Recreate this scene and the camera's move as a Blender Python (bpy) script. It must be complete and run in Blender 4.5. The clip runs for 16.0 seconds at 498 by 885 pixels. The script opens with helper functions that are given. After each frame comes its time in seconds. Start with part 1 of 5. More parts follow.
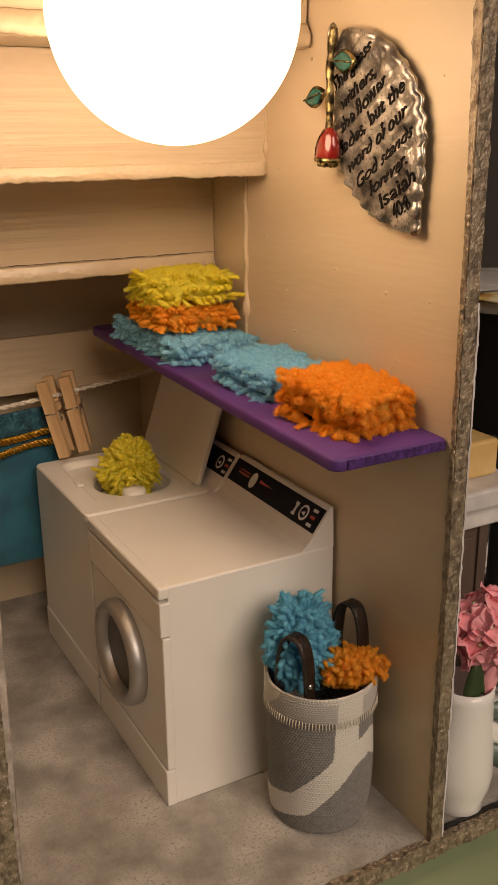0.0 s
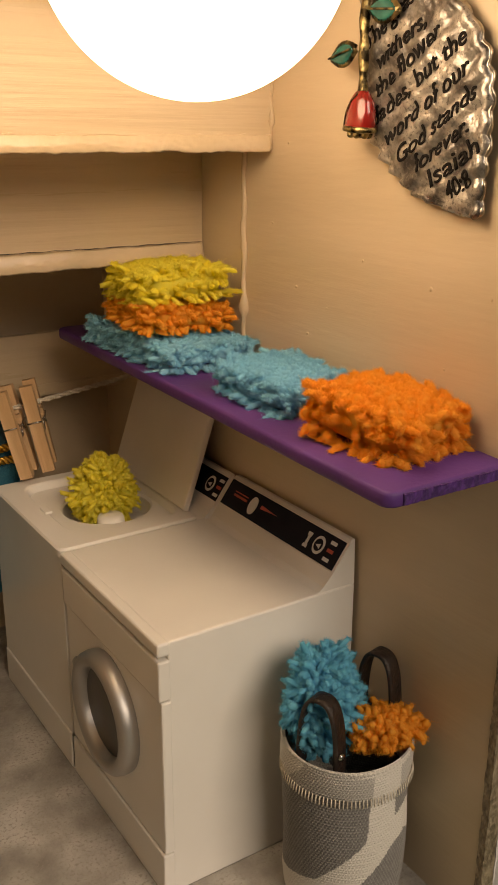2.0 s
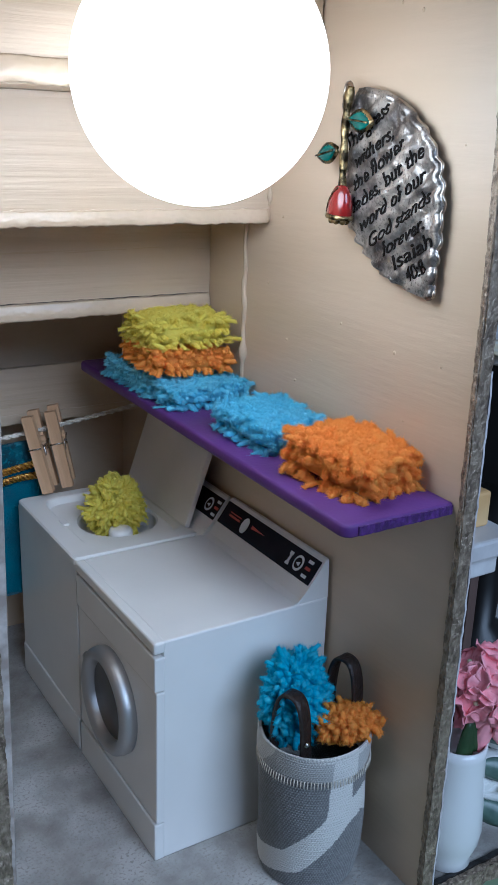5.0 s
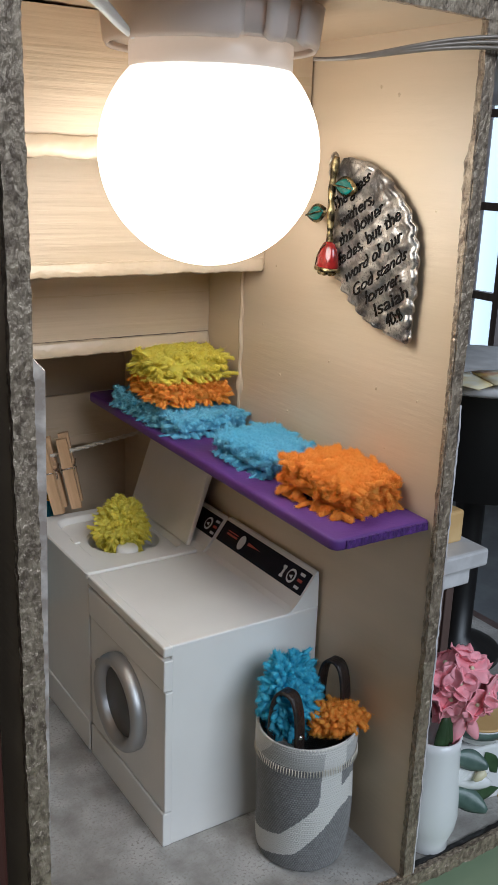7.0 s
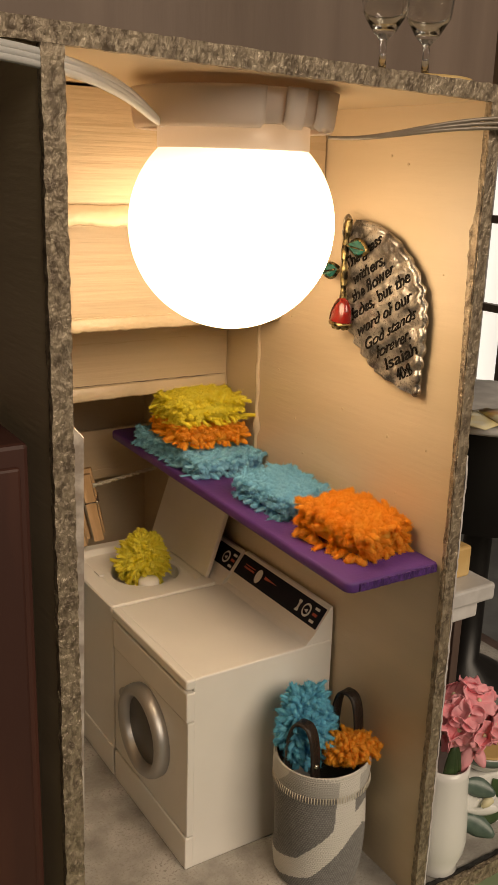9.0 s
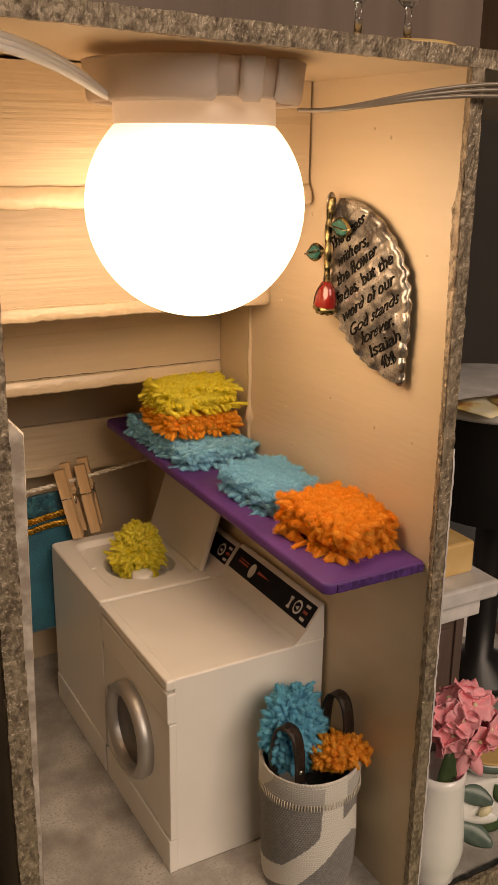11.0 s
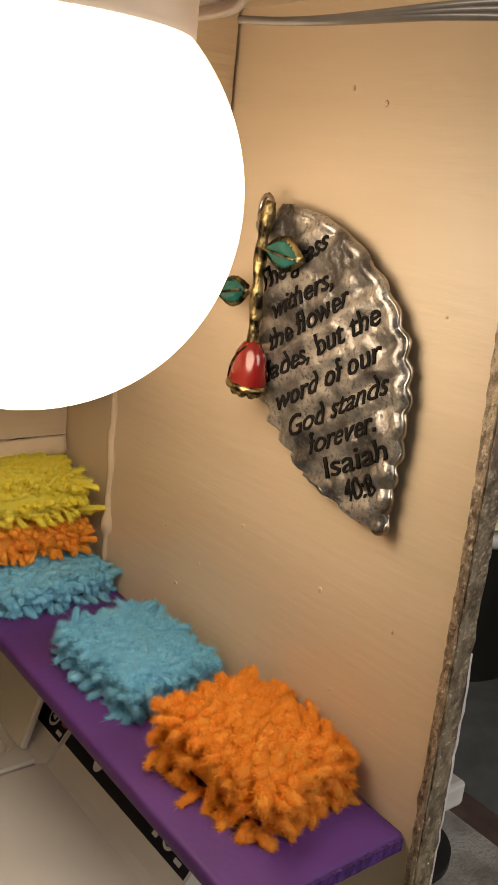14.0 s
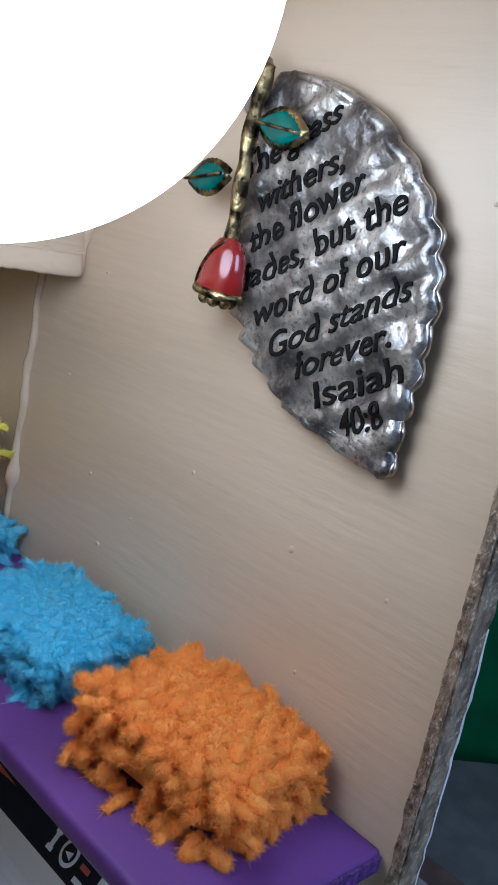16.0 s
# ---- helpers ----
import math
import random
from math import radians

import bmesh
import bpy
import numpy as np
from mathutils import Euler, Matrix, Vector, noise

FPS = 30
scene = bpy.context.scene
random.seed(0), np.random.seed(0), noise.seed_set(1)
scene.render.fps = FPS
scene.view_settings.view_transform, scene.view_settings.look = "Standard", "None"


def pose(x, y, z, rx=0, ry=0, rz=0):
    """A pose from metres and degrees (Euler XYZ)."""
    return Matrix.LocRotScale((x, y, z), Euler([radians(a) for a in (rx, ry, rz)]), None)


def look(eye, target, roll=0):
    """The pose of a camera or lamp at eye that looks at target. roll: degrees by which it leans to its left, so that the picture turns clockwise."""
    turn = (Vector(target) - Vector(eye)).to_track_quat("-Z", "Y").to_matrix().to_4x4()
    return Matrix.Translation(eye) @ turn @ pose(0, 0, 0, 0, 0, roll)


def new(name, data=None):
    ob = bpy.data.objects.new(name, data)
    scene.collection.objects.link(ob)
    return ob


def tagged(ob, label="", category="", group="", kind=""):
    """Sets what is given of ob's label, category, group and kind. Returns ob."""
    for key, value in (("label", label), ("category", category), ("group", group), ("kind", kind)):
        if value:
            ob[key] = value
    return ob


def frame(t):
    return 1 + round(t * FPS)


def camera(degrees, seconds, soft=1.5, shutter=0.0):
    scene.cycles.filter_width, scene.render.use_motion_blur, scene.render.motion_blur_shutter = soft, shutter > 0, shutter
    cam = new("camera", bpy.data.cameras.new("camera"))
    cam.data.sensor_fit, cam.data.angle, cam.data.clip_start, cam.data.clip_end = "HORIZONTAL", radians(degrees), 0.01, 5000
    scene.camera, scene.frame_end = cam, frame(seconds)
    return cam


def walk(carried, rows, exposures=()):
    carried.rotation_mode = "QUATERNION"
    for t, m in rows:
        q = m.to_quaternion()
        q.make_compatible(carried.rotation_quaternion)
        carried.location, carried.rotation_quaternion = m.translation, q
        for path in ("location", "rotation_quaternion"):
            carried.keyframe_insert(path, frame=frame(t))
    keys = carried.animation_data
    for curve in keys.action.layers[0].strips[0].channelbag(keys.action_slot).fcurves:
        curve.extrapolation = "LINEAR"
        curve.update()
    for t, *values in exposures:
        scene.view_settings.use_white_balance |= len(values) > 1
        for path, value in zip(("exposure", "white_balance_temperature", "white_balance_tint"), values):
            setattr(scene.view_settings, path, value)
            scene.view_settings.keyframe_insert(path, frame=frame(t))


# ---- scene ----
cam = camera(30.2, 16.0)
METRES, EYE, TILT, LEAN, TURN = 0.40, 0.2098, 0.0, 0.0, -28.7
ROWS = [
    (0.0, 0.0, 0.0, 0.0, -0.17, -18.56, 0.51),
    (0.5, -0.0128, 0.0499, 0.0005, -1.66, -18.4, 0.57),
    (1.0, -0.0087, 0.081, -0.006, -2.87, -18.36, 0.46),
    (1.5, -0.0343, 0.1018, -0.0252, -3.83, -18.45, 0.17),
    (2.0, -0.0509, 0.1141, -0.0201, -4.24, -18.65, -0.26),
    (2.5, -0.0402, 0.1168, -0.0138, -4.17, -18.82, -0.73),
    (3.0, -0.0437, 0.1198, -0.0172, -3.76, -18.87, -1.09),
    (3.5, -0.0299, 0.0987, 0.0123, -3.33, -18.94, -1.39),
    (4.0, -0.0406, 0.0802, 0.0179, -2.92, -18.83, -1.54),
    (4.5, -0.0351, 0.0535, 0.0251, -2.7, -18.6, -1.68),
    (5.0, -0.0381, 0.0202, 0.0327, -2.6, -18.31, -1.82),
    (7.5, -0.0632, -0.0679, 0.0674, -3.87, -16.55, -1.99),
    (8.0, -0.0696, -0.0718, 0.0736, -3.91, -16.31, -2.04),
    (8.5, -0.0614, -0.0793, 0.0859, -3.61, -16.33, -1.94),
    (9.0, -0.0674, -0.0921, 0.1042, -3.17, -16.42, -1.71),
    (9.5, -0.0513, -0.1138, 0.1093, -2.29, -16.93, -1.26),
    (12.0, 0.0069, -0.0143, 0.1007, 0.16, -17.74, -0.76),
    (12.5, -0.0035, 0.0121, 0.1116, -1.06, -17.4, -1.21),
    (13.0, 0.0024, 0.1135, 0.1385, -3.04, -17.08, -2.19),
    (13.5, 0.0157, 0.1938, 0.1074, -5.46, -16.62, -3.69),
    (14.0, -0.0151, 0.2589, 0.0779, -8.53, -16.08, -5.75),
    (14.5, -0.0234, 0.295, 0.0444, -10.99, -15.35, -7.72),
    (15.0, -0.0297, 0.3228, 0.031, -12.97, -14.82, -9.52),
    (15.5, -0.0301, 0.3288, 0.0226, -14.11, -14.45, -10.76),
    (16.0, -0.0305, 0.3347, 0.016, -14.82, -14.37, -11.59),
]
LIGHT = [(0.0, 0.46, 8650, 20), (1.0, 0.51, 9150, 20), (1.5, 0.51, 10150, 20), (2.0, 0.51, 8650, 14), (2.5, 0.68, 5500, 6), (3.0, 0.8, 4650, 4), (3.5, 0.74, 4500, 3), (4.5, 0.56, 4300, 4), (5.2, 0.56, 4300, 4),
         (7.3, 0.63, 5450, 4), (7.5, 0.63, 5800, 4), (8.0, 0.51, 7950, 8), (9.0, 0.51, 8650, 12), (12.0, 0.45, 8950, 22), (13.0, 0.4, 8650, 20), (13.5, 0.36, 7950, 14), (14.0, 0.31, 6800, 8), (14.5, 0.21, 5100, 4), (15.0, 0.26, 4550, 3), (16.0, 0.31, 4200, 4)]
walk(cam, [(t, pose(-0.16, -0.178, EYE, TILT, LEAN, TURN) @ pose(METRES * x, METRES * y, METRES * z, 90 + pitch, roll, yaw)) for t, x, y, z, yaw, pitch, roll in ROWS], LIGHT)

# ---- light ----
LAMP = 6.5
world = bpy.data.worlds.new("world")
scene.world = world
world.use_nodes = True
world.node_tree.nodes["Background"].inputs[0].default_value = (0.9, 0.85, 0.8, 1)
world.node_tree.nodes["Background"].inputs[1].default_value = 0.05

# unseen area lamp, added for the room's general light, well below its ceiling
lamp_data = bpy.data.lights.new("room_light", "AREA")
lamp_data.shape, lamp_data.size, lamp_data.size_y = "RECTANGLE", 1.2, 0.8
lamp_data.energy, lamp_data.color = 13.0, (1.0, 0.95, 0.91)
room_light = new("room_light", lamp_data)
room_light.matrix_world = look((0.05, -1.40, 1.02), (-0.04, 0.08, 0.12))
tagged(room_light, "unseen area light standing in for the light of the surrounding room", "light", kind="structure")


# ---- materials ----
def material(name, base, rough=0.5, metal=0.0, second=None, scale=40.0, detail=6.0, low=0.4, high=0.65, bump=0.0, bump_scale=200.0,
             stretch=(1, 1, 1), fine=None, fine_scale=900.0, rough_var=0.0, sheen=0.0, coat=0.0, ior=None, spread=0.0, dist=0.001):
    m = bpy.data.materials.new(name)
    m.use_nodes = True
    nt = m.node_tree
    n, link = nt.nodes, nt.links.new
    b = n["Principled BSDF"]
    b.inputs["Roughness"].default_value, b.inputs["Metallic"].default_value = rough, metal
    b.inputs["Sheen Weight"].default_value, b.inputs["Coat Weight"].default_value = sheen, coat
    b.inputs["Coat Roughness"].default_value = 0.2
    if ior:
        b.inputs["IOR"].default_value = ior
    tc = n.new("ShaderNodeTexCoord")
    mp = n.new("ShaderNodeMapping")
    mp.inputs["Scale"].default_value = stretch
    link(tc.outputs["Object"], mp.inputs["Vector"])
    tex = n.new("ShaderNodeTexNoise")
    tex.inputs["Scale"].default_value, tex.inputs["Detail"].default_value = scale, detail
    link(mp.outputs["Vector"], tex.inputs["Vector"])
    ramp = n.new("ShaderNodeValToRGB")
    ramp.color_ramp.elements[0].position, ramp.color_ramp.elements[1].position = low, high
    second = second or tuple(c * 0.85 for c in base)
    ramp.color_ramp.elements[0].color, ramp.color_ramp.elements[1].color = (*second, 1), (*base, 1)
    link(tex.outputs["Fac"], ramp.inputs["Fac"])
    colour = ramp.outputs["Color"]
    if fine:
        t2 = n.new("ShaderNodeTexNoise")
        t2.inputs["Scale"].default_value, t2.inputs["Detail"].default_value = fine_scale, 4
        link(mp.outputs["Vector"], t2.inputs["Vector"])
        r2 = n.new("ShaderNodeValToRGB")
        r2.color_ramp.elements[0].position, r2.color_ramp.elements[1].position = 0.52, 0.66
        link(t2.outputs["Fac"], r2.inputs["Fac"])
        mix = n.new("ShaderNodeMix")
        mix.data_type = "RGBA"
        mix.inputs[7].default_value = (*fine, 1)
        link(r2.outputs["Color"], mix.inputs[0])
        link(colour, mix.inputs[6])
        colour = mix.outputs[2]
    if spread:
        geo = n.new("ShaderNodeNewGeometry")
        hsv = n.new("ShaderNodeHueSaturation")
        mr = n.new("ShaderNodeMapRange")
        mr.inputs["To Min"].default_value, mr.inputs["To Max"].default_value = 1 - spread, 1 + spread
        link(geo.outputs["Random Per Island"], mr.inputs["Value"])
        link(mr.outputs["Result"], hsv.inputs["Value"])
        link(colour, hsv.inputs["Color"])
        colour = hsv.outputs["Color"]
    link(colour, b.inputs["Base Color"])
    if rough_var:
        mr = n.new("ShaderNodeMapRange")
        mr.inputs["From Min"].default_value, mr.inputs["From Max"].default_value = 0.35, 0.65
        mr.inputs["To Min"].default_value, mr.inputs["To Max"].default_value = rough - rough_var, rough + rough_var
        link(tex.outputs["Fac"], mr.inputs["Value"])
        link(mr.outputs["Result"], b.inputs["Roughness"])
    if bump:
        bt = n.new("ShaderNodeTexNoise")
        bt.inputs["Scale"].default_value, bt.inputs["Detail"].default_value = bump_scale, 5
        link(mp.outputs["Vector"], bt.inputs["Vector"])
        bp = n.new("ShaderNodeBump")
        bp.inputs["Strength"].default_value, bp.inputs["Distance"].default_value = bump, dist
        link(bt.outputs["Fac"], bp.inputs["Height"])
        link(bp.outputs["Normal"], b.inputs["Normal"])
    return m


def glowing(name, colour, strength):
    m = bpy.data.materials.new(name)
    m.use_nodes = True
    b = m.node_tree.nodes["Principled BSDF"]
    b.inputs["Base Color"].default_value = (0.85, 0.85, 0.83, 1)
    b.inputs["Roughness"].default_value = 0.12
    b.inputs["Emission Color"].default_value = (*colour, 1)
    b.inputs["Emission Strength"].default_value = strength
    return m


def globe_light(name, colour, strength, z_low, z_high):
    """Opal globe over a downward bulb: bright below, dimmer towards the neck."""
    m = glowing(name, colour, strength)
    n, link = m.node_tree.nodes, m.node_tree.links.new
    xyz = n.new("ShaderNodeSeparateXYZ")
    link(n.new("ShaderNodeTexCoord").outputs["Object"], xyz.inputs[0])
    mr = n.new("ShaderNodeMapRange")
    mr.interpolation_type = "SMOOTHSTEP"
    mr.inputs["From Min"].default_value, mr.inputs["From Max"].default_value = z_low, z_high
    mr.inputs["To Min"].default_value, mr.inputs["To Max"].default_value = strength, strength * 0.12
    link(xyz.outputs["Z"], mr.inputs["Value"])
    link(mr.outputs["Result"], n["Principled BSDF"].inputs["Emission Strength"])
    return m


def glassy(name, colour, rough=0.05, ior=1.45):
    m = bpy.data.materials.new(name)
    m.use_nodes = True
    b = m.node_tree.nodes["Principled BSDF"]
    b.inputs["Base Color"].default_value = (*colour, 1)
    b.inputs["Roughness"].default_value, b.inputs["IOR"].default_value = rough, ior
    b.inputs["Transmission Weight"].default_value = 1.0
    return m


TAN, TAN2 = (0.64, 0.512, 0.365), (0.575, 0.46, 0.32)
M_WALL = material("tan_wall_paint", TAN, 0.36, second=TAN2, scale=18, bump=0.22, bump_scale=260, stretch=(1, 0.28, 2.2), rough_var=0.08, dist=0.0006)
M_BOARD = material("tan_board_paint", TAN, 0.34, second=TAN2, scale=25, bump=0.55, bump_scale=120, stretch=(0.12, 1, 3.0), rough_var=0.1, dist=0.0012)
M_GLUE = material("tan_glue_bead", TAN, 0.22, second=TAN2, scale=60, bump=0.2, bump_scale=150)
M_EDGE = material("rough_silver_edge", (0.44, 0.35, 0.25), 0.36, 0.35, second=(0.17, 0.127, 0.09), scale=520, low=0.36, high=0.66, bump=1.0,
                  bump_scale=900, stretch=(1, 1, 0.6), fine=(0.46, 0.37, 0.27), fine_scale=800, dist=0.0012)
M_PAPER = material("white_card", (0.74, 0.71, 0.70), 0.7, second=(0.56, 0.51, 0.50), scale=120, bump=0.3)
M_FLOOR = material("grey_stone_vinyl", (0.49, 0.467, 0.435), 0.42, second=(0.255, 0.234, 0.208), scale=60, detail=15, low=0.37, high=0.63, bump=0.45,
                   bump_scale=600, fine=(0.31, 0.285, 0.255), fine_scale=950, rough_var=0.1)
M_WHITE = material("white_moulded_plastic", (0.82, 0.79, 0.74), 0.3, second=(0.78, 0.75, 0.70), scale=30, bump=0.05, bump_scale=900, dist=0.0003)
M_WHITE2 = material("cream_plastic", (0.77, 0.73, 0.67), 0.35, second=(0.72, 0.68, 0.62), scale=30)
M_SEAM = material("dark_seam", (0.10, 0.085, 0.07), 0.8, scale=60)
M_SILVER = material("silver_plastic", (0.50, 0.49, 0.48), 0.44, 0.85, second=(0.49, 0.48, 0.47), scale=90, bump=0.05)
M_WINDOW = material("smoky_door_glass", (0.085, 0.08, 0.078), 0.32, second=(0.06, 0.056, 0.054), scale=60, coat=0.12)
M_PANEL = material("black_print", (0.010, 0.011, 0.017), 0.45, second=(0.016, 0.016, 0.024), scale=80, ior=1.25)
M_PRINTW = material("white_print", (0.75, 0.75, 0.73), 0.4, scale=80)
M_PRINTR = material("red_print", (0.55, 0.10, 0.07), 0.4, scale=80)
M_PURPLE = material("purple_paint", (0.108, 0.034, 0.205), 0.55, second=(0.085, 0.026, 0.165), scale=60, bump=0.25, bump_scale=700, rough_var=0.1, dist=0.0004)
M_PURPLE_END = material("purple_rough_end", (0.105, 0.03, 0.22), 0.7, second=(0.045, 0.012, 0.10), scale=420, bump=1.0, bump_scale=600, stretch=(1.4, 1, 0.6))


def yarn(name, base, deep):
    """Soft pile: matt fibres that let some light through."""
    m = material(name, base, 0.95, second=deep, scale=300, low=0.3, high=0.6, bump=0.6, bump_scale=2200, spread=0.04, dist=0.0005)
    n, link = m.node_tree.nodes, m.node_tree.links.new
    b = n["Principled BSDF"]
    b.inputs["Specular IOR Level"].default_value = 0.05
    b.inputs["Subsurface Weight"].default_value, b.inputs["Subsurface Scale"].default_value = 0.25, 0.0010
    b.inputs["Subsurface Radius"].default_value = (1.0, 1.0, 1.0)
    b.inputs["Sheen Weight"].default_value, b.inputs["Sheen Tint"].default_value = 0.35, (*base, 1)
    b.inputs["Sheen Roughness"].default_value = 0.6
    thin = n.new("ShaderNodeBsdfTranslucent")
    link(b.inputs["Base Color"].links[0].from_socket, thin.inputs["Color"])
    mix = n.new("ShaderNodeMixShader")
    mix.inputs[0].default_value = 0.46
    link(b.outputs[0], mix.inputs[1])
    link(thin.outputs[0], mix.inputs[2])
    link(mix.outputs[0], n["Material Output"].inputs["Surface"])
    return m


M_ORANGE = yarn("orange_yarn", (1.0, 0.52, 0.10), (1.0, 0.46, 0.075))
M_YELLOW = yarn("yellow_yarn", (1.0, 0.93, 0.19), (1.0, 0.87, 0.13))
M_BLUE = yarn("blue_yarn", (0.38, 0.77, 0.94), (0.29, 0.68, 0.87))
M_BLUE_DEEP = yarn("deep_blue_yarn", (0.20, 0.65, 0.84), (0.14, 0.56, 0.75))
M_WOOD = material("pale_birch", (0.64, 0.42, 0.24), 0.55, second=(0.50, 0.31, 0.16), scale=180, stretch=(1, 1, 0.12), bump=0.3, bump_scale=700)
M_STEEL = material("spring_steel", (0.6, 0.58, 0.55), 0.25, 1.0, scale=200)
M_ROPE = material("white_cord", (0.74, 0.68, 0.58), 0.8, second=(0.6, 0.53, 0.43), scale=600, bump=0.6, bump_scale=1200)
M_TEAL = material("teal_felt", (0.004, 0.125, 0.185), 0.9, second=(0.003, 0.085, 0.135), scale=90, bump=0.6, bump_scale=1400, sheen=0.3)
M_TEAL_HEM = material("dark_teal_satin", (0.01, 0.09, 0.13), 0.35, second=(0.003, 0.03, 0.05), scale=220, bump=0.7, bump_scale=400, fine=(0.03, 0.15, 0.19), fine_scale=500)
M_GOLD = material("gold_braid", (0.80, 0.50, 0.12), 0.28, 1.0, second=(0.5, 0.28, 0.04), scale=700, bump=0.4, bump_scale=1500)
M_LEATHER = material("dark_brown_leather", (0.030, 0.018, 0.013), 0.45, second=(0.016, 0.01, 0.008), scale=300, bump=0.5, bump_scale=900)
M_PEWTER = material("antique_pewter", (0.50, 0.47, 0.435), 0.34, 0.75, second=(0.11, 0.10, 0.095), scale=150, detail=13, low=0.40, high=0.58, bump=0.9, bump_scale=500, fine=(0.22, 0.205, 0.195), fine_scale=1300, dist=0.0004)
M_PEWTER_EDGE = material("polished_pewter", (0.60, 0.55, 0.48), 0.3, 1.0, second=(0.35, 0.30, 0.25), scale=300, bump=0.3)
M_ENGRAVE = material("blackened_lettering", (0.016, 0.014, 0.013), 0.9, scale=300, ior=1.1)
M_BRASS = material("antique_brass", (0.40, 0.31, 0.145), 0.34, 1.0, second=(0.03, 0.022, 0.012), scale=380, low=0.42, high=0.60, bump=0.5, bump_scale=700)
M_ENAMEL_R = material("red_enamel", (0.25, 0.014, 0.012), 0.1, second=(0.18, 0.009, 0.008), scale=150, coat=0.8)
M_ENAMEL_G = material("teal_enamel", (0.014, 0.14, 0.115), 0.25, second=(0.006, 0.085, 0.072), scale=350, coat=0.3)
M_GLOBE = globe_light("lit_opal_globe", (1.0, 0.825, 0.635), LAMP, 0.212, 0.262)
M_FIXTURE = material("frosted_plastic", (0.72, 0.64, 0.58), 0.35, second=(0.66, 0.59, 0.53), scale=40)
frost = M_FIXTURE.node_tree
thin_frost, frost_mix = frost.nodes.new("ShaderNodeBsdfTranslucent"), frost.nodes.new("ShaderNodeMixShader")
thin_frost.inputs["Color"].default_value = (0.80, 0.70, 0.62, 1)
frost_mix.inputs[0].default_value = 0.45
frost.links.new(frost.nodes["Principled BSDF"].outputs[0], frost_mix.inputs[1])
frost.links.new(thin_frost.outputs[0], frost_mix.inputs[2])
frost.links.new(frost_mix.outputs[0], frost.nodes["Material Output"].inputs["Surface"])
M_CLEAR = glassy("clear_wire", (0.97, 0.95, 0.92), 0.35)
M_CLEAR.node_tree.nodes["Principled BSDF"].inputs["Transmission Weight"].default_value = 0.45
M_COPPER = material("wire_core", (0.30, 0.25, 0.20), 0.35, 0.2, scale=300)
M_GREEN = material("green_painted_base", (0.33, 0.41, 0.25), 0.4, second=(0.28, 0.355, 0.215), scale=30, bump=0.1)
M_MARBLE = material("white_marble_print", (0.76, 0.74, 0.73), 0.5, second=(0.56, 0.54, 0.53), scale=70, detail=9, bump=0.1)
M_DARKWOOD = material("dark_stained_wood", (0.14, 0.092, 0.078), 0.5, second=(0.10, 0.064, 0.054), scale=90, stretch=(1, 1, 0.15), bump=0.2)
M_REDWOOD = material("mahogany_panel", (0.075, 0.024, 0.015), 0.6, second=(0.05, 0.016, 0.011), scale=90, stretch=(1, 1, 0.1), bump=0.2)
M_SOAP = material("honey_wood_box", (0.74, 0.52, 0.24), 0.5, second=(0.66, 0.42, 0.17), scale=60)
M_PINK = material("pink_petal", (1.0, 0.47, 0.52), 0.5, second=(0.98, 0.37, 0.43), scale=120, bump=0.3, bump_scale=500, spread=0.12)
M_CERAMIC = material("white_ceramic", (0.87, 0.86, 0.84), 0.18, second=(0.83, 0.82, 0.80), scale=40)
M_CREAM = material("pale_yellow_glaze", (0.80, 0.74, 0.52), 0.4, second=(0.74, 0.66, 0.42), scale=200)
M_SAGE = material("sage_glaze", (0.14, 0.20, 0.17), 0.35, second=(0.08, 0.125, 0.105), scale=160)
M_STEM = material("dark_leaf", (0.05, 0.10, 0.035), 0.5, second=(0.03, 0.06, 0.02), scale=160)
M_BLACK = material("black_lacquer", (0.010, 0.009, 0.009), 0.4, scale=60)
M_CARD = material("printed_card", (0.86, 0.66, 0.16), 0.35, second=(0.86, 0.80, 0.62), scale=60, fine=(0.55, 0.22, 0.06), fine_scale=75)
M_DIM = material("greyed_brown_wall", (0.20, 0.148, 0.12), 0.6, second=(0.155, 0.112, 0.09), scale=30, bump=0.3, bump_scale=120, stretch=(2, 2, 0.2))
M_STREAK = material("streaked_brown_paint", (0.13, 0.095, 0.075), 0.32, second=(0.07, 0.05, 0.04), scale=150, stretch=(1, 1, 0.12), low=0.35, high=0.7, bump=0.6, bump_scale=300)
M_ROOM = material("room_paint", (0.35, 0.32, 0.30), 0.7, second=(0.31, 0.285, 0.265), scale=3)
M_TILE = material("room_floor", (0.30, 0.30, 0.295), 0.4, second=(0.22, 0.22, 0.218), scale=14)
M_BAG = material("green_bag", (0.03, 0.17, 0.05), 0.5, second=(0.02, 0.12, 0.035), scale=12)
M_GLASS = glassy("clear_glass", (0.96, 0.96, 0.94), 0.02)


# ---- builders ----
def part(name, bm, mat, parent=None, label="", smooth=False):
    me = bpy.data.meshes.new(name)
    bmesh.ops.recalc_face_normals(bm, faces=bm.faces[:])
    if smooth:
        for f in bm.faces:
            f.smooth = True
    bm.to_mesh(me)
    bm.free()
    for mm in (mat if isinstance(mat, (list, tuple)) else (mat,)):
        me.materials.append(mm)
    ob = new(name, me)
    ob.parent = parent
    if label:
        ob["label"] = label
    return ob


def thing(name, label, category, at=(0, 0, 0), group="", kind="", turn=0):
    ob = new(name)
    ob.matrix_world = pose(*at, 0, 0, turn)
    ob.empty_display_size = 0.01
    return tagged(ob, label, category, group, kind)


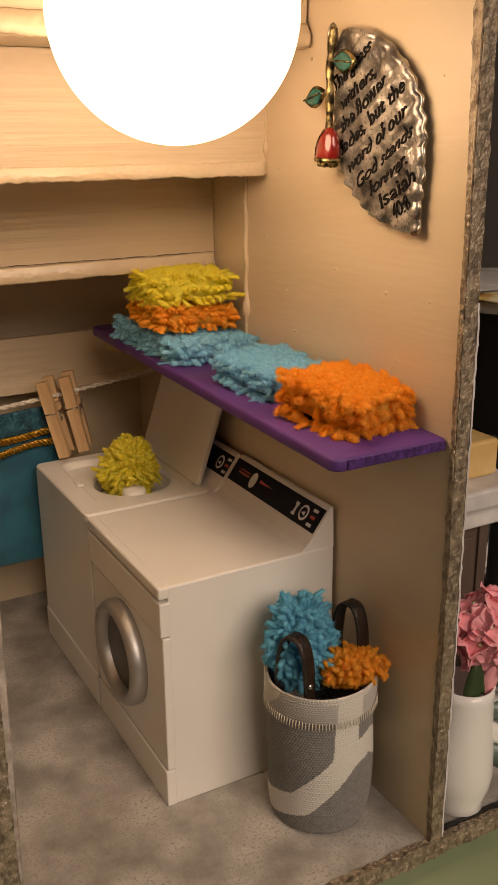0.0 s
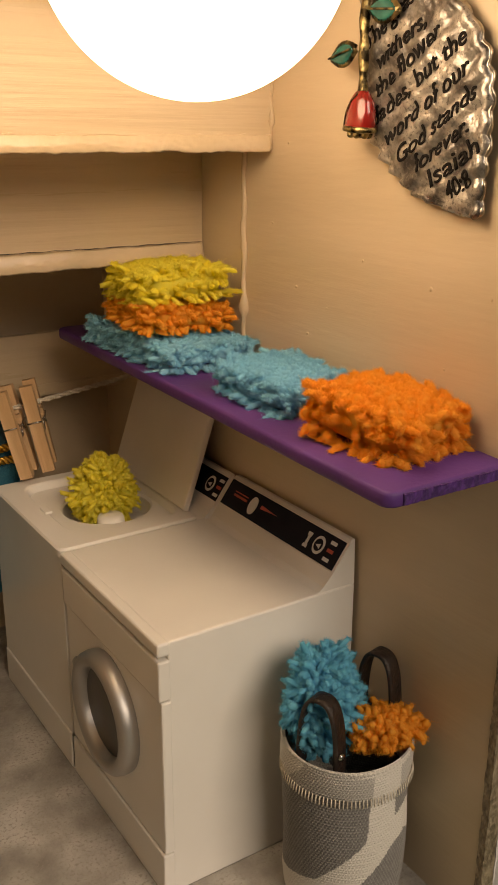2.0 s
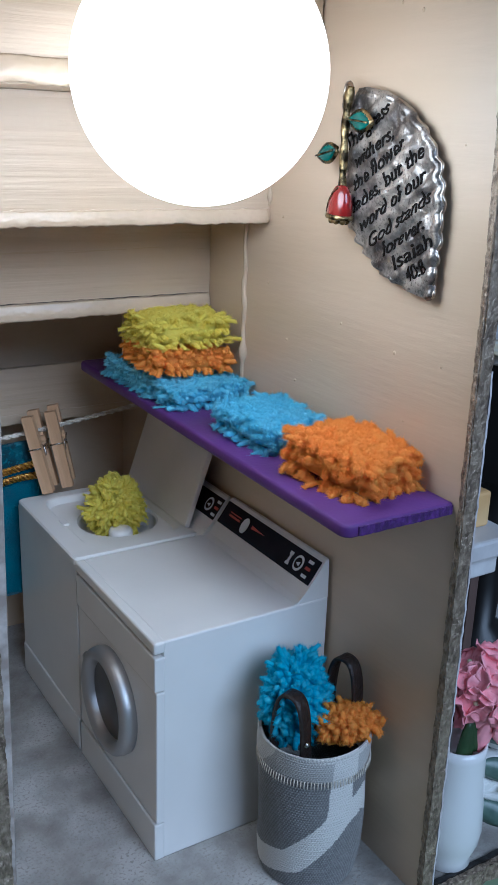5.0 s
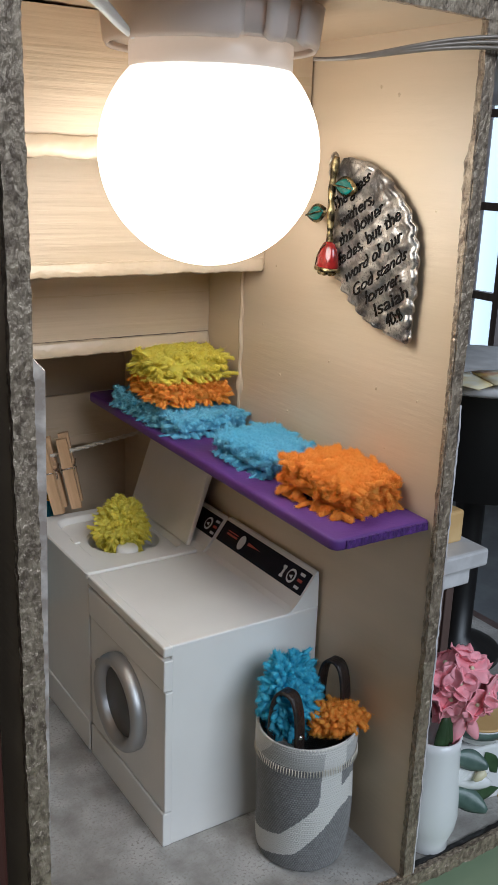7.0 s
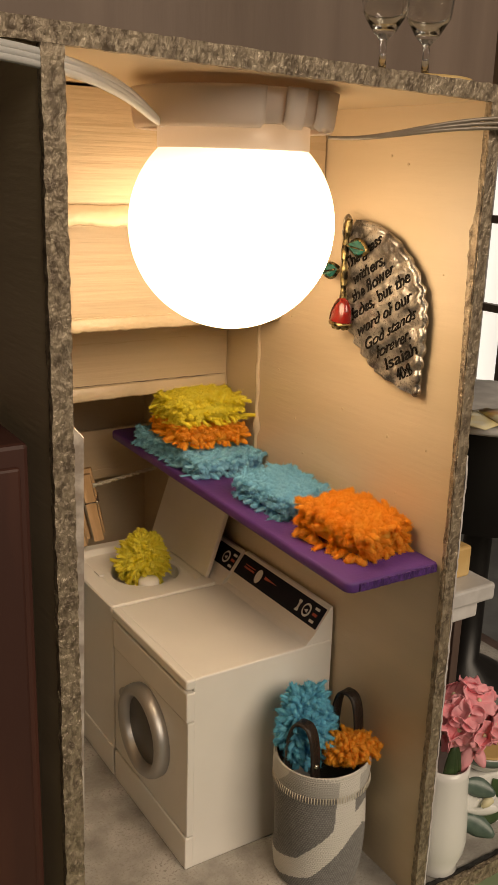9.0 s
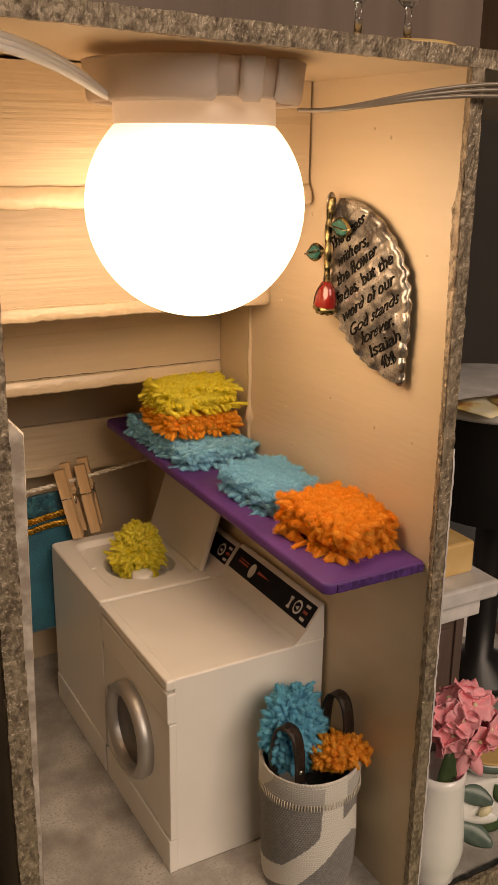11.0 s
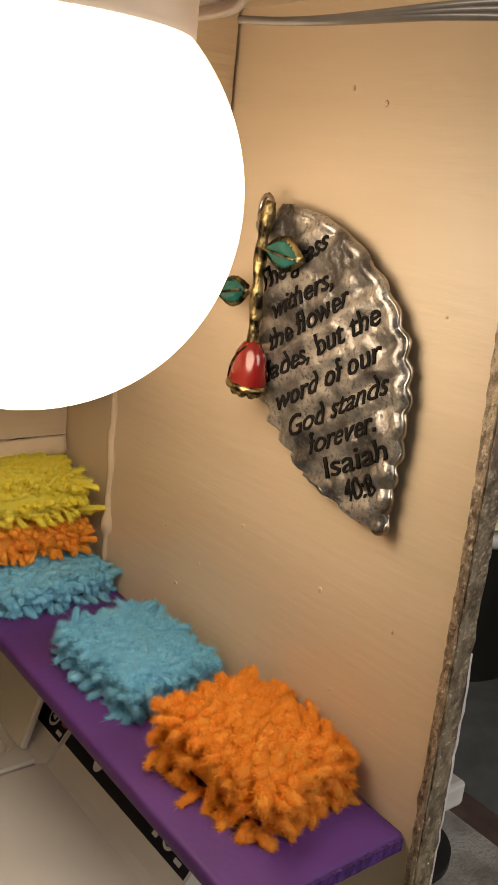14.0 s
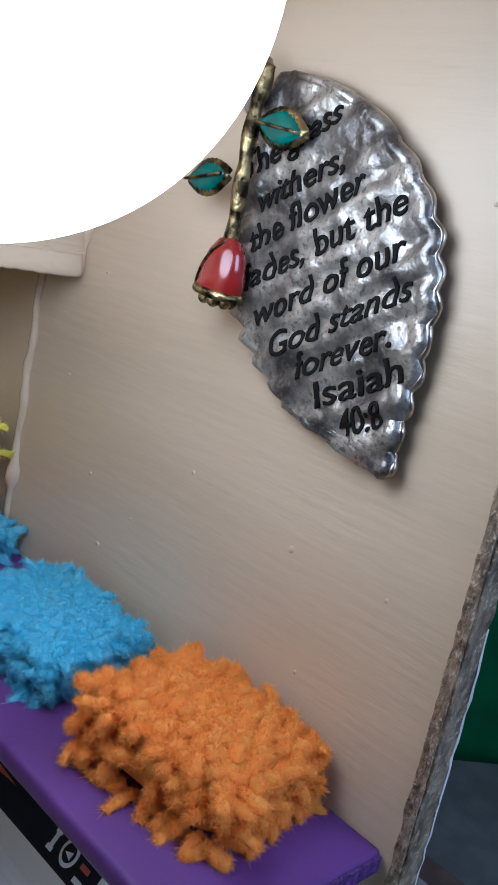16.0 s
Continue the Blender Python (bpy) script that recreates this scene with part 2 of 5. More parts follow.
def add_box(bm, x0, x1, y0, y1, z0, z1, bevel=0.0, segs=2, mat=0):
    r = bmesh.ops.create_cube(bm, size=1.0, matrix=Matrix.Translation(((x0 + x1) / 2, (y0 + y1) / 2, (z0 + z1) / 2)) @ Matrix.Diagonal((x1 - x0, y1 - y0, z1 - z0, 1)))
    faces = set(f for v in r["verts"] for f in v.link_faces)
    for f in faces:
        f.material_index = mat
    if bevel:
        edges = list({e for v in r["verts"] for e in v.link_edges})
        rr = bmesh.ops.bevel(bm, geom=edges, offset=bevel, segments=segs, affect="EDGES", profile=0.5)
        for f in rr["faces"]:
            f.material_index = mat
    return bm


def box(x0, x1, y0, y1, z0, z1, bevel=0.0, segs=2):
    return add_box(bmesh.new(), x0, x1, y0, y1, z0, z1, bevel, segs)


def lathe(profile, segs=40, bm=None, m=None):
    """Turn a (radius, height) profile about z."""
    bm = bm or bmesh.new()
    m = m or Matrix.Identity(4)
    rings = []
    for r, z in profile:
        rings.append([bm.verts.new(m @ Vector((r * math.cos(2 * math.pi * i / segs), r * math.sin(2 * math.pi * i / segs), z))) for i in range(segs)])
    for a, b in zip(rings, rings[1:]):
        for i in range(segs):
            bm.faces.new((a[i], a[(i + 1) % segs], b[(i + 1) % segs], b[i]))
    bm.faces.new(rings[0])
    bm.faces.new(rings[-1])
    return bm


def tube(points, radius, segs=8, bm=None, taper=None, flat=1.0):
    bm = bm or bmesh.new()
    pts = [Vector(p) for p in points]
    rings, last = [], None
    for i, p in enumerate(pts):
        d = (pts[min(i + 1, len(pts) - 1)] - pts[max(i - 1, 0)]).normalized()
        if last is None:
            last = d.orthogonal().normalized()
        u = (last - d * last.dot(d)).normalized()
        v = d.cross(u)
        last = u
        r = radius * (taper(i / (len(pts) - 1)) if taper else 1)
        rings.append([bm.verts.new(p + u * r * math.cos(2 * math.pi * k / segs) + v * r * flat * math.sin(2 * math.pi * k / segs)) for k in range(segs)])
    for a, b in zip(rings, rings[1:]):
        for k in range(segs):
            bm.faces.new((a[k], a[(k + 1) % segs], b[(k + 1) % segs], b[k]))
    bm.faces.new(rings[0])
    bm.faces.new(rings[-1])
    return bm


def sheet(fn, nu, nv, thick=0.0, bm=None):
    """A grid surface fn(u, v) with a thickness along its normal."""
    bm = bm or bmesh.new()
    P = [[Vector(fn(i / nu, j / nv)) for j in range(nv + 1)] for i in range(nu + 1)]
    if not thick:
        V = [[bm.verts.new(p) for p in row] for row in P]
        for i in range(nu):
            for j in range(nv):
                bm.faces.new((V[i][j], V[i + 1][j], V[i + 1][j + 1], V[i][j + 1]))
        return bm
    N = [[(P[min(i + 1, nu)][j] - P[max(i - 1, 0)][j]).cross(P[i][min(j + 1, nv)] - P[i][max(j - 1, 0)]).normalized() for j in range(nv + 1)] for i in range(nu + 1)]
    A = [[bm.verts.new(P[i][j] + N[i][j] * thick / 2) for j in range(nv + 1)] for i in range(nu + 1)]
    B = [[bm.verts.new(P[i][j] - N[i][j] * thick / 2) for j in range(nv + 1)] for i in range(nu + 1)]
    for i in range(nu):
        for j in range(nv):
            bm.faces.new((A[i][j], A[i + 1][j], A[i + 1][j + 1], A[i][j + 1]))
            bm.faces.new((B[i][j], B[i][j + 1], B[i + 1][j + 1], B[i + 1][j]))
    for i in range(nu):
        bm.faces.new((A[i][0], B[i][0], B[i + 1][0], A[i + 1][0]))
        bm.faces.new((A[i][nv], A[i + 1][nv], B[i + 1][nv], B[i][nv]))
    for j in range(nv):
        bm.faces.new((A[0][j], A[0][j + 1], B[0][j + 1], B[0][j]))
        bm.faces.new((A[nu][j], B[nu][j], B[nu][j + 1], A[nu][j + 1]))
    return bm


def ragged_box(x0, x1, y0, y1, z0, z1, step=0.004, amp=0.0006, seed=0, axes=(1, 1, 1)):
    """A slab with roughly cut faces."""
    n = [max(1, round((b - a) / step)) for a, b in ((x0, x1), (y0, y1), (z0, z1))]
    bm = bmesh.new()
    cache = {}

    def vert(i, j, k):
        if (i, j, k) not in cache:
            p = Vector((x0 + (x1 - x0) * i / n[0], y0 + (y1 - y0) * j / n[1], z0 + (z1 - z0) * k / n[2]))
            q = noise.noise_vector(p * 260 + Vector((seed, 0, 0))) + 0.7 * noise.noise_vector(p * 700)
            cache[i, j, k] = bm.verts.new(p + Vector([a * b * amp for a, b in zip(q, axes)]))
        return cache[i, j, k]

    for ax in range(3):
        o = [a for a in range(3) if a != ax]
        for side in (0, n[ax]):
            for a in range(n[o[0]]):
                for b in range(n[o[1]]):
                    idx = []
                    for da, db in ((0, 0), (1, 0), (1, 1), (0, 1)):
                        q = [0, 0, 0]
                        q[ax], q[o[0]], q[o[1]] = side, a + da, b + db
                        idx.append(vert(*q))
                    bm.faces.new(idx)
    return bm


# ---- structure ----
def structure(name, bm, mat, label, category, smooth=False):
    return tagged(part(name, bm, mat, None, smooth=smooth), label, category, kind="structure")


structure("floor", box(-0.26, 0.165, 0.0012, 0.226, -0.0045, 0.0), M_FLOOR, "grey mottled stone vinyl floor of the dollhouse", "floor")
structure("floor_edge_trim", ragged_box(-0.26, 0.165, -0.0014, 0.0012, -0.0062, 0.0003, 0.0009, 0.0006, 3), M_EDGE, "rough silver-painted cut edge of the floor board", "trim")
structure("wall_east", box(0.0, 0.0042, 0.0012, 0.225, 0.0, 0.2735), M_WALL, "tan brushed-paint side wall with a few specks", "wall")
structure("wall_edge_trim_east", ragged_box(-0.0002, 0.0040, -0.0010, 0.0014, 0.0003, 0.272, 0.0007, 0.00027, 1), M_EDGE, "rough dark silver cut edge of the side wall", "trim")
bare = sheet(lambda u, v: (-0.0004 - 0.0002 * noise.noise(Vector((0, v * 30, u * 300))),
                         -0.0006 + v * (0.0006 + float(np.interp(u, (0, 0.3, 0.6, 0.90, 0.975, 1), (0.0000, 0.0003, 0.0012, 0.0026, 0.0001, 0.0000))) + 0.0005 * noise.noise(Vector((u * 55, 0, 7)))),
                         0.1200 + 0.1294 * u), 180, 5, 0.0004)
structure("wall_bare_trim", bare, M_EDGE, "unpainted rough strip along the side wall's front", "trim")
structure("wall_paper_edge", ragged_box(0.0043, 0.0049, -0.0009, 0.06, 0.0003, 0.168, 0.0022, 0.0003, 5), M_PAPER, "torn white paper facing on the wall's far side", "trim")
structure("wall_west", box(-0.130, -0.1256, 0.0012, 0.225, 0.0, 0.275), M_WALL, "tan side wall of the laundry nook", "wall")
structure("wall_edge_trim_west", ragged_box(-0.1304, -0.1252, -0.0010, 0.0014, 0.0003, 0.2755, 0.0008, 0.00032, 2), M_EDGE, "rough silver cut edge of the dividing wall", "trim")
structure("wall_north", box(-0.26, 0.0042, 0.2222, 0.226, 0.0, 0.275), M_WALL, "tan back wall in shadow behind the machines", "wall")

ceil = structure("ceiling", box(-0.34, 0.19, 0.0014, 0.225, 0.0, 0.0040), M_WALL, "tan painted ceiling board over the nook", "ceiling")
ceil.matrix_world = pose(0, 0, 0.2722, 0, 1.6, 0)
ce = structure("ceiling_edge_trim", ragged_box(-0.34, 0.19, -0.0008, 0.0014, -0.0003, 0.0043, 0.0008, 0.00022, 4), M_EDGE, "rough silver cut edge of the ceiling board", "trim")
ce.matrix_world = ceil.matrix_world.copy()

# ---- stair seen from below ----
stair = thing("staircase", "underside of a tan painted wooden stair behind the nook", "staircase", kind="structure")
STEPS = ((0.0745, 0.2335, 0.274), (0.1005, 0.1968, 0.2335), (0.1400, 0.1620, 0.1968), (0.2060, 0.1040, 0.1284))
DEPTH = (0.1005, 0.1400, 0.2215, 0.2215)
for k, (y, z0, z1) in enumerate(STEPS):
    part("riser", box(-0.1255, -0.0003 if k else -0.0011, y, y + 0.003, z0 + 0.0030, z1 - 0.0002), M_BOARD, stair)
    tread = sheet(lambda u, v, y=y, z0=z0, k=k: (-0.1255 + 0.1252 * u, y - 0.0006 + (DEPTH[k] - y + 0.001) * v,
                                                 z0 + 0.0021 + 0.0006 * noise.noise(Vector((u * 26, k * 7, 0))) * (v < 0.2)), 60, 6, 0.0042)
    part("tread", tread, M_BOARD, stair, "painted tread with a lumpy paint lip")



def nosing(y, z0, high, out, label, lumps, east=-0.0012):
    """A thickly painted strip along the foot of a riser."""
    f = lambda u, v: (-0.1255 + (0.1255 + east) * u, y - 0.0005 - out * math.sin(math.pi * min(1, 0.15 + 0.85 * v) ** 0.8) + 0.0003 * noise.noise(Vector((u * 120, v * 9, y * 50))),
                      z0 + high * v + lumps * (noise.noise(Vector((u * 13, 5, y * 90))) + 0.6 * noise.noise(Vector((u * 47, 5, y * 70)))) * (1.6 - v))
    part("nosing", sheet(f, 160, 10, 0.0006), M_GLUE, stair, label, True)


nosing(0.0745, 0.2338, 0.0062, 0.0020, "pale thickly painted nosing strip", 0.0004)
nosing(0.1005, 0.1964, 0.0042, 0.0008, "lumpy painted lip", 0.00045)
nosing(0.1400, 0.1616, 0.0052, 0.0010, "painted lip with a crack above it", 0.0003)
crack = tube([(-0.1250 + 0.1240 * i / 90, 0.1393, 0.1673 + 0.0003 * noise.noise(Vector((i * 0.35, 0, 3)))) for i in range(91)], 0.00022, 5, taper=lambda q: 0.35 + 1.2 * abs(noise.noise(Vector((q * 14, 1, 1)))))
part("crack", crack, M_SEAM, stair, "dark hairline crack in the paint", True)

for y, z0, z1, r in ((0.1145, 0.139, 0.1965, 0.0011), (0.1005, 0.1985, 0.2330, 0.0006)):
    pts = [(-0.0003, y + 0.0004 * math.sin(i), z0 + (z1 - z0) * i / 24) for i in range(25)]
    structure("glue_bead_trim", tube(pts, r, 8, taper=lambda s: 0.7 + 0.9 * abs(noise.noise(Vector((s * 9, 3, 1)))) + (0.9 if 0.14 < s < 0.24 else 0)), M_GLUE,
              "glossy painted-over bead of glue in the corner", "trim", True)

# ---- globe lamp ----
GX, GY, GZ, GR = -0.0622, 0.0350, 0.2364, 0.0294
lamp = thing("ceiling_lamp", "lit white globe lamp in a frosted plastic holder under the ceiling", "lamp", (GX, GY, 0.0))
prof = [(GR * math.sin(a), GZ - GR * math.cos(a)) for a in [0.02 + (math.pi * 0.755 - 0.02) * i / 40 for i in range(41)]]
part("globe", lathe(prof, 64), M_GLOBE, lamp, "glowing opal white globe", True)
neck = lathe([(0.0208, 0.2565), (0.0213, 0.2570), (0.0213, 0.2630), (0.0205, 0.2635)], 56)
part("neck", neck, M_FIXTURE, lamp, "", True)
part("holder", lathe([(0.0240, 0.2632), (0.0258, 0.2634), (0.0264, 0.2715), (0.0258, 0.2720)], 64), M_FIXTURE, lamp, "frosted plastic holder", True)
for a0, a1 in ((-68, 255.5), (268, 281)):
    n = max(6, int((a1 - a0) / 3))

    def arc(u, v, a0=a0, a1=a1):
        a, h = radians(a0 + (a1 - a0) * u), 0.2620 + 0.0100 * v
        inset = 0.0008 * max(0, 1 - min(u, 1 - u) * (a1 - a0) / 2.2) + 0.0006 * max(0, 1 - v / 0.12)
        r = 0.0272 + 0.0012 * v - inset
        return (r * math.cos(a), r * math.sin(a), h + 0.0012 * max(0, 1 - min(u, 1 - u) * (a1 - a0) / 2.2) * (1 - v))
    part("skirt", sheet(arc, n, 10, 0.0010), M_FIXTURE, lamp, "curved frosted skirt segment", True)


def bezier(p0, p1, p2, p3, n=24):
    p0, p1, p2, p3 = map(Vector, (p0, p1, p2, p3))
    return [(1 - t) ** 3 * p0 + 3 * (1 - t) ** 2 * t * p1 + 3 * (1 - t) * t * t * p2 + t ** 3 * p3 for t in [i / n for i in range(n + 1)]]


wires = thing("lamp_wire", "thin clear twin wires led along under the ceiling edge", "wire")
for k in range(3):
    o = 0.0016 * (k - 1)
    part("strand", tube(bezier((-0.036, 0.026, 0.2612), (-0.028, 0.008, 0.2600), (-0.020, 0.000, 0.2665 + o * 0.6), (0.012, -0.0065, 0.2665 + o)), 0.00055, 7), M_COPPER, wires, "", True)
for k in range(3):
    o = 0.0012 * (k - 1)
    part("strand", tube(bezier((-0.087, 0.030, 0.2625), (-0.098, 0.022, 0.2655 + o), (-0.108, 0.004, 0.2725 + o), (-0.150, -0.006, 0.2735 + o)), 0.0009, 7), M_CLEAR, wires, "", True)

# ---- shelf ----
shelf = thing("wall_shelf", "purple painted wooden wall shelf with rounded corners", "shelf", (0, 0, 0.1285))
shelf.matrix_world = pose(0, 0.003, 0.1315, 1.18, 0, 0)


def rounded_plate(x0, x1, y0, y1, z0, z1, r, bev):
    bm = bmesh.new()
    pts = []
    for cx, cy, a0, rr in ((x1 - r * 0.3, y0 + r * 0.3, -90, r * 0.3), (x1 - 0.0003, y1 - 0.0003, 0, 0.0003), (x0 + r, y1 - r, 90, r), (x0 + r, y0 + r, 180, r)):
        for i in range(7):
            a = radians(a0 + 15 * i)
            pts.append((cx + rr * math.cos(a), cy + rr * math.sin(a)))
    f = bm.faces.new([bm.verts.new((x, y, z0)) for x, y in pts])
    ext = bmesh.ops.extrude_face_region(bm, geom=[f])
    for v in ext["geom"]:
        if isinstance(v, bmesh.types.BMVert):
            v.co.z = z1
    edges = [e for e in bm.edges if abs(e.verts[0].co.z - e.verts[1].co.z) < 1e-6]
    bmesh.ops.bevel(bm, geom=edges, offset=bev, segments=2, affect="EDGES", profile=0.5)
    return bm


part("board", rounded_plate(-0.0366, -0.0002, 0.0, 0.179, -0.0038, 0.0, 0.003, 0.0009), M_PURPLE, shelf, "", True)
part("end_grain", sheet(lambda u, v: (-0.0325 + 0.0315 * u, -0.00025 + 0.00025 * noise.noise(Vector((u * 60, v * 9, 0))), -0.0031 + 0.0025 * v), 60, 6, 0.0006), M_PURPLE_END, shelf, "rough purple cut end")

# ---- yarn towels ----
def tuft_mesh(strands, segs=8, rings=7):
    """Fat soft yarn ends: each strand is (root, direction, length, radius, bend)."""
    verts, faces = [], []
    for p, d, L, R, bend, wob in strands:
        u = d.orthogonal().normalized()
        v = d.cross(u)
        base = len(verts)
        for j in range(rings):
            f = j / (rings - 1)
            c = p + d * L * f + bend * L * f * f
            r = R * (0.75, 0.95, 1.05, 1.1, 1.15, 1.12, 0.78)[j] * (1 + 0.16 * math.sin(wob + j * 2.1))
            for k in range(segs):
                a = 2 * math.pi * k / segs
                q = r * (1 + 0.15 * math.sin(wob * 3 + k * 2.6 + j * 1.7))
                verts.append(c + u * q * math.cos(a) + v * q * math.sin(a))
        for j in range(rings - 1):
            for k in range(segs):
                faces.append((base + j * segs + k, base + j * segs + (k + 1) % segs, base + (j + 1) * segs + (k + 1) % segs, base + (j + 1) * segs + k))
        faces.append(tuple(base + k for k in range(segs - 1, -1, -1)))
        faces.append(tuple(base + (rings - 1) * segs + k for k in range(segs)))
    return verts, faces


def pile_on(ob, strands, mat, fuzz, seed, floor):
    """Tufts and a haze of fine hairs on a towel."""
    verts, faces = tuft_mesh(strands)
    for v in verts:
        v.z = max(v.z, floor)
    me = bpy.data.meshes.new("tufting")
    me.from_pydata(verts, [], faces)
    me.polygons.foreach_set("use_smooth", [True] * len(faces))
    me.materials.append(mat)
    pile = new("tufting", me)
    pile.parent = ob
    tagged(pile, kind="stuff")
    nv = len(me.vertices)
    co, no = np.empty(nv * 3), np.empty(nv * 3)
    me.vertices.foreach_get("co", co)
    me.vertex_normals.foreach_get("vector", no)
    co, no = co.reshape(-1, 3), no.reshape(-1, 3)
    gen = np.random.default_rng(seed)
    pick = gen.integers(0, nv, fuzz)
    run = np.repeat(np.array([tuple(q[1]) for q in strands]), nv // len(strands), axis=0)[pick]
    way = no[pick] * 0.55 + run * gen.uniform(-0.2, 0.9, (fuzz, 1)) + gen.normal(0, 0.55, (fuzz, 3))
    way /= np.linalg.norm(way, axis=1)[:, None]
    root = co[pick] - no[pick] * 0.0002 + gen.normal(0, 0.0002, (fuzz, 3))
    long = gen.uniform(0.0005, 0.0012, fuzz) * np.where(gen.random(fuzz) < 0.015, 2.4, 1.0)
    across = np.cross(way, gen.normal(0, 1, (fuzz, 3)))
    across *= (0.000055 / np.linalg.norm(across, axis=1))[:, None]
    tip = root + way * long[:, None]
    tip[:, 2] = np.maximum(tip[:, 2], floor)
    tri = np.stack((root - across, root + across, tip), axis=1).reshape(-1, 3)
    hair = bpy.data.meshes.new("fuzz")
    hair.from_pydata(tri.tolist(), [], np.arange(fuzz * 3).reshape(-1, 3).tolist())
    hair.materials.append(mat)
    fz = new("fuzz", hair)
    fz.parent = ob
    tagged(fz, kind="stuff")


def core(name, label, mat, at, fn, turn, tilt, group, nu=72, nv=30):
    bm = bmesh.new()
    V = [[bm.verts.new(fn(2 * math.pi * i / nu, -math.pi / 2 + math.pi * (j + 0.5) / (nv + 1))) for i in range(nu)] for j in range(nv + 1)]
    for j in range(nv):
        for i in range(nu):
            bm.faces.new((V[j][i], V[j][(i + 1) % nu], V[j + 1][(i + 1) % nu], V[j + 1][i]))
    bm.faces.new(V[0])
    bm.faces.new(V[-1])
    ob = part(name, bm, mat, None, "", True)
    ob.matrix_world = pose(*at, tilt[0], tilt[1], turn)
    return tagged(ob, label, "towel", group)


def signed(w, p):
    return math.copysign(abs(w) ** p, w)


def towel(label, mat, at, half, turn=0, tilt=(0, 0), R=0.0009, pitch=0.0022, fringe=0.0036, rows=2, seed=1, group="", fuzz=30000, loft=0.35):
    """A folded towel of chenille yarn: rows of fat stitches on top, yarn ends all round."""
    rng = random.Random(seed)
    a, b, c = half

    def crown(x, y):
        k = max(0.0, 1 - abs(x / a) ** 4) * max(0.0, 1 - abs(y / b) ** 4)
        return c * (k ** 0.45 * (1 + 0.22 * noise.noise(Vector((x * 130, y * 130, seed)))))

    def body(th, ph):
        x = a * 0.97 * signed(math.cos(ph), 0.5) * signed(math.cos(th), 0.45)
        y = b * 0.97 * signed(math.cos(ph), 0.5) * signed(math.sin(th), 0.45)
        z = c * signed(math.sin(ph), 0.7)
        z = z * 0.9 if z < 0 else min(z, crown(x, y)) * 0.85
        pinch = 1 - (0.05 * math.exp(-(z / c * 4) ** 2) if rows == 2 else 0)
        return Vector((x * pinch, y * pinch, z))
    ob = core("yarn_towel", label, mat, at, body, turn, tilt, group)
    S = []
    nx, ny = int(2 * a / (pitch * 1.25)), int(2 * b / pitch)
    for i in range(nx + 1):
        for j in range(ny + 1):
            x = -a * 0.95 + 1.9 * a * (i + 0.5 * (j % 2)) / nx + rng.gauss(0, pitch * 0.22)
            y = -b * 0.95 + 1.9 * b * j / ny + rng.gauss(0, pitch * 0.22)
            if abs(x) > a or abs(y) > b:
                continue
            d = Vector((rng.choice((-1, 1)), rng.gauss(0, 0.45), abs(rng.gauss(0, loft)))).normalized()
            L = pitch * rng.uniform(1.2, 1.9)
            S.append((Vector((x, y, crown(x, y) * 0.86)) - d * L * 0.4, d, L, R * rng.uniform(0.85, 1.2), Vector((0, 0, -0.25)), rng.random() * 9))
    for lev in range(rows):
        z = c * (-0.72 + 1.15 * lev / max(1, rows - 1))
        n = int(4 * (a + b) / (R * 2.1))
        for k in range(n):
            w = (k + rng.uniform(-0.3, 0.3)) / n * 4 * (a + b)
            if w < 2 * a:
                p, o = Vector((-a + w, -b, z)), Vector((0, -1, 0))
            elif w < 2 * a + 2 * b:
                p, o = Vector((a, -b + w - 2 * a, z)), Vector((1, 0, 0))
            elif w < 4 * a + 2 * b:
                p, o = Vector((a - (w - 2 * a - 2 * b), b, z)), Vector((0, 1, 0))
            else:
                p, o = Vector((-a, b - (w - 4 * a - 2 * b), z)), Vector((-1, 0, 0))
            d = (o + Vector((rng.gauss(0, 0.3), rng.gauss(0, 0.3), rng.gauss(0.28 * lev, 0.25)))).normalized()
            L = fringe * rng.uniform(0.6, 1.25)
            S.append((p * 0.93 + Vector((0, 0, p.z * 0.07 + rng.gauss(0, c * 0.1))) - o * 0.0012, d, L, R * rng.uniform(0.7, 1.05), Vector((rng.gauss(0, 0.2), rng.gauss(0, 0.2), -0.35 * rng.random())), rng.random() * 9))
    pile_on(ob, S, mat, fuzz, seed, -c)
    return ob


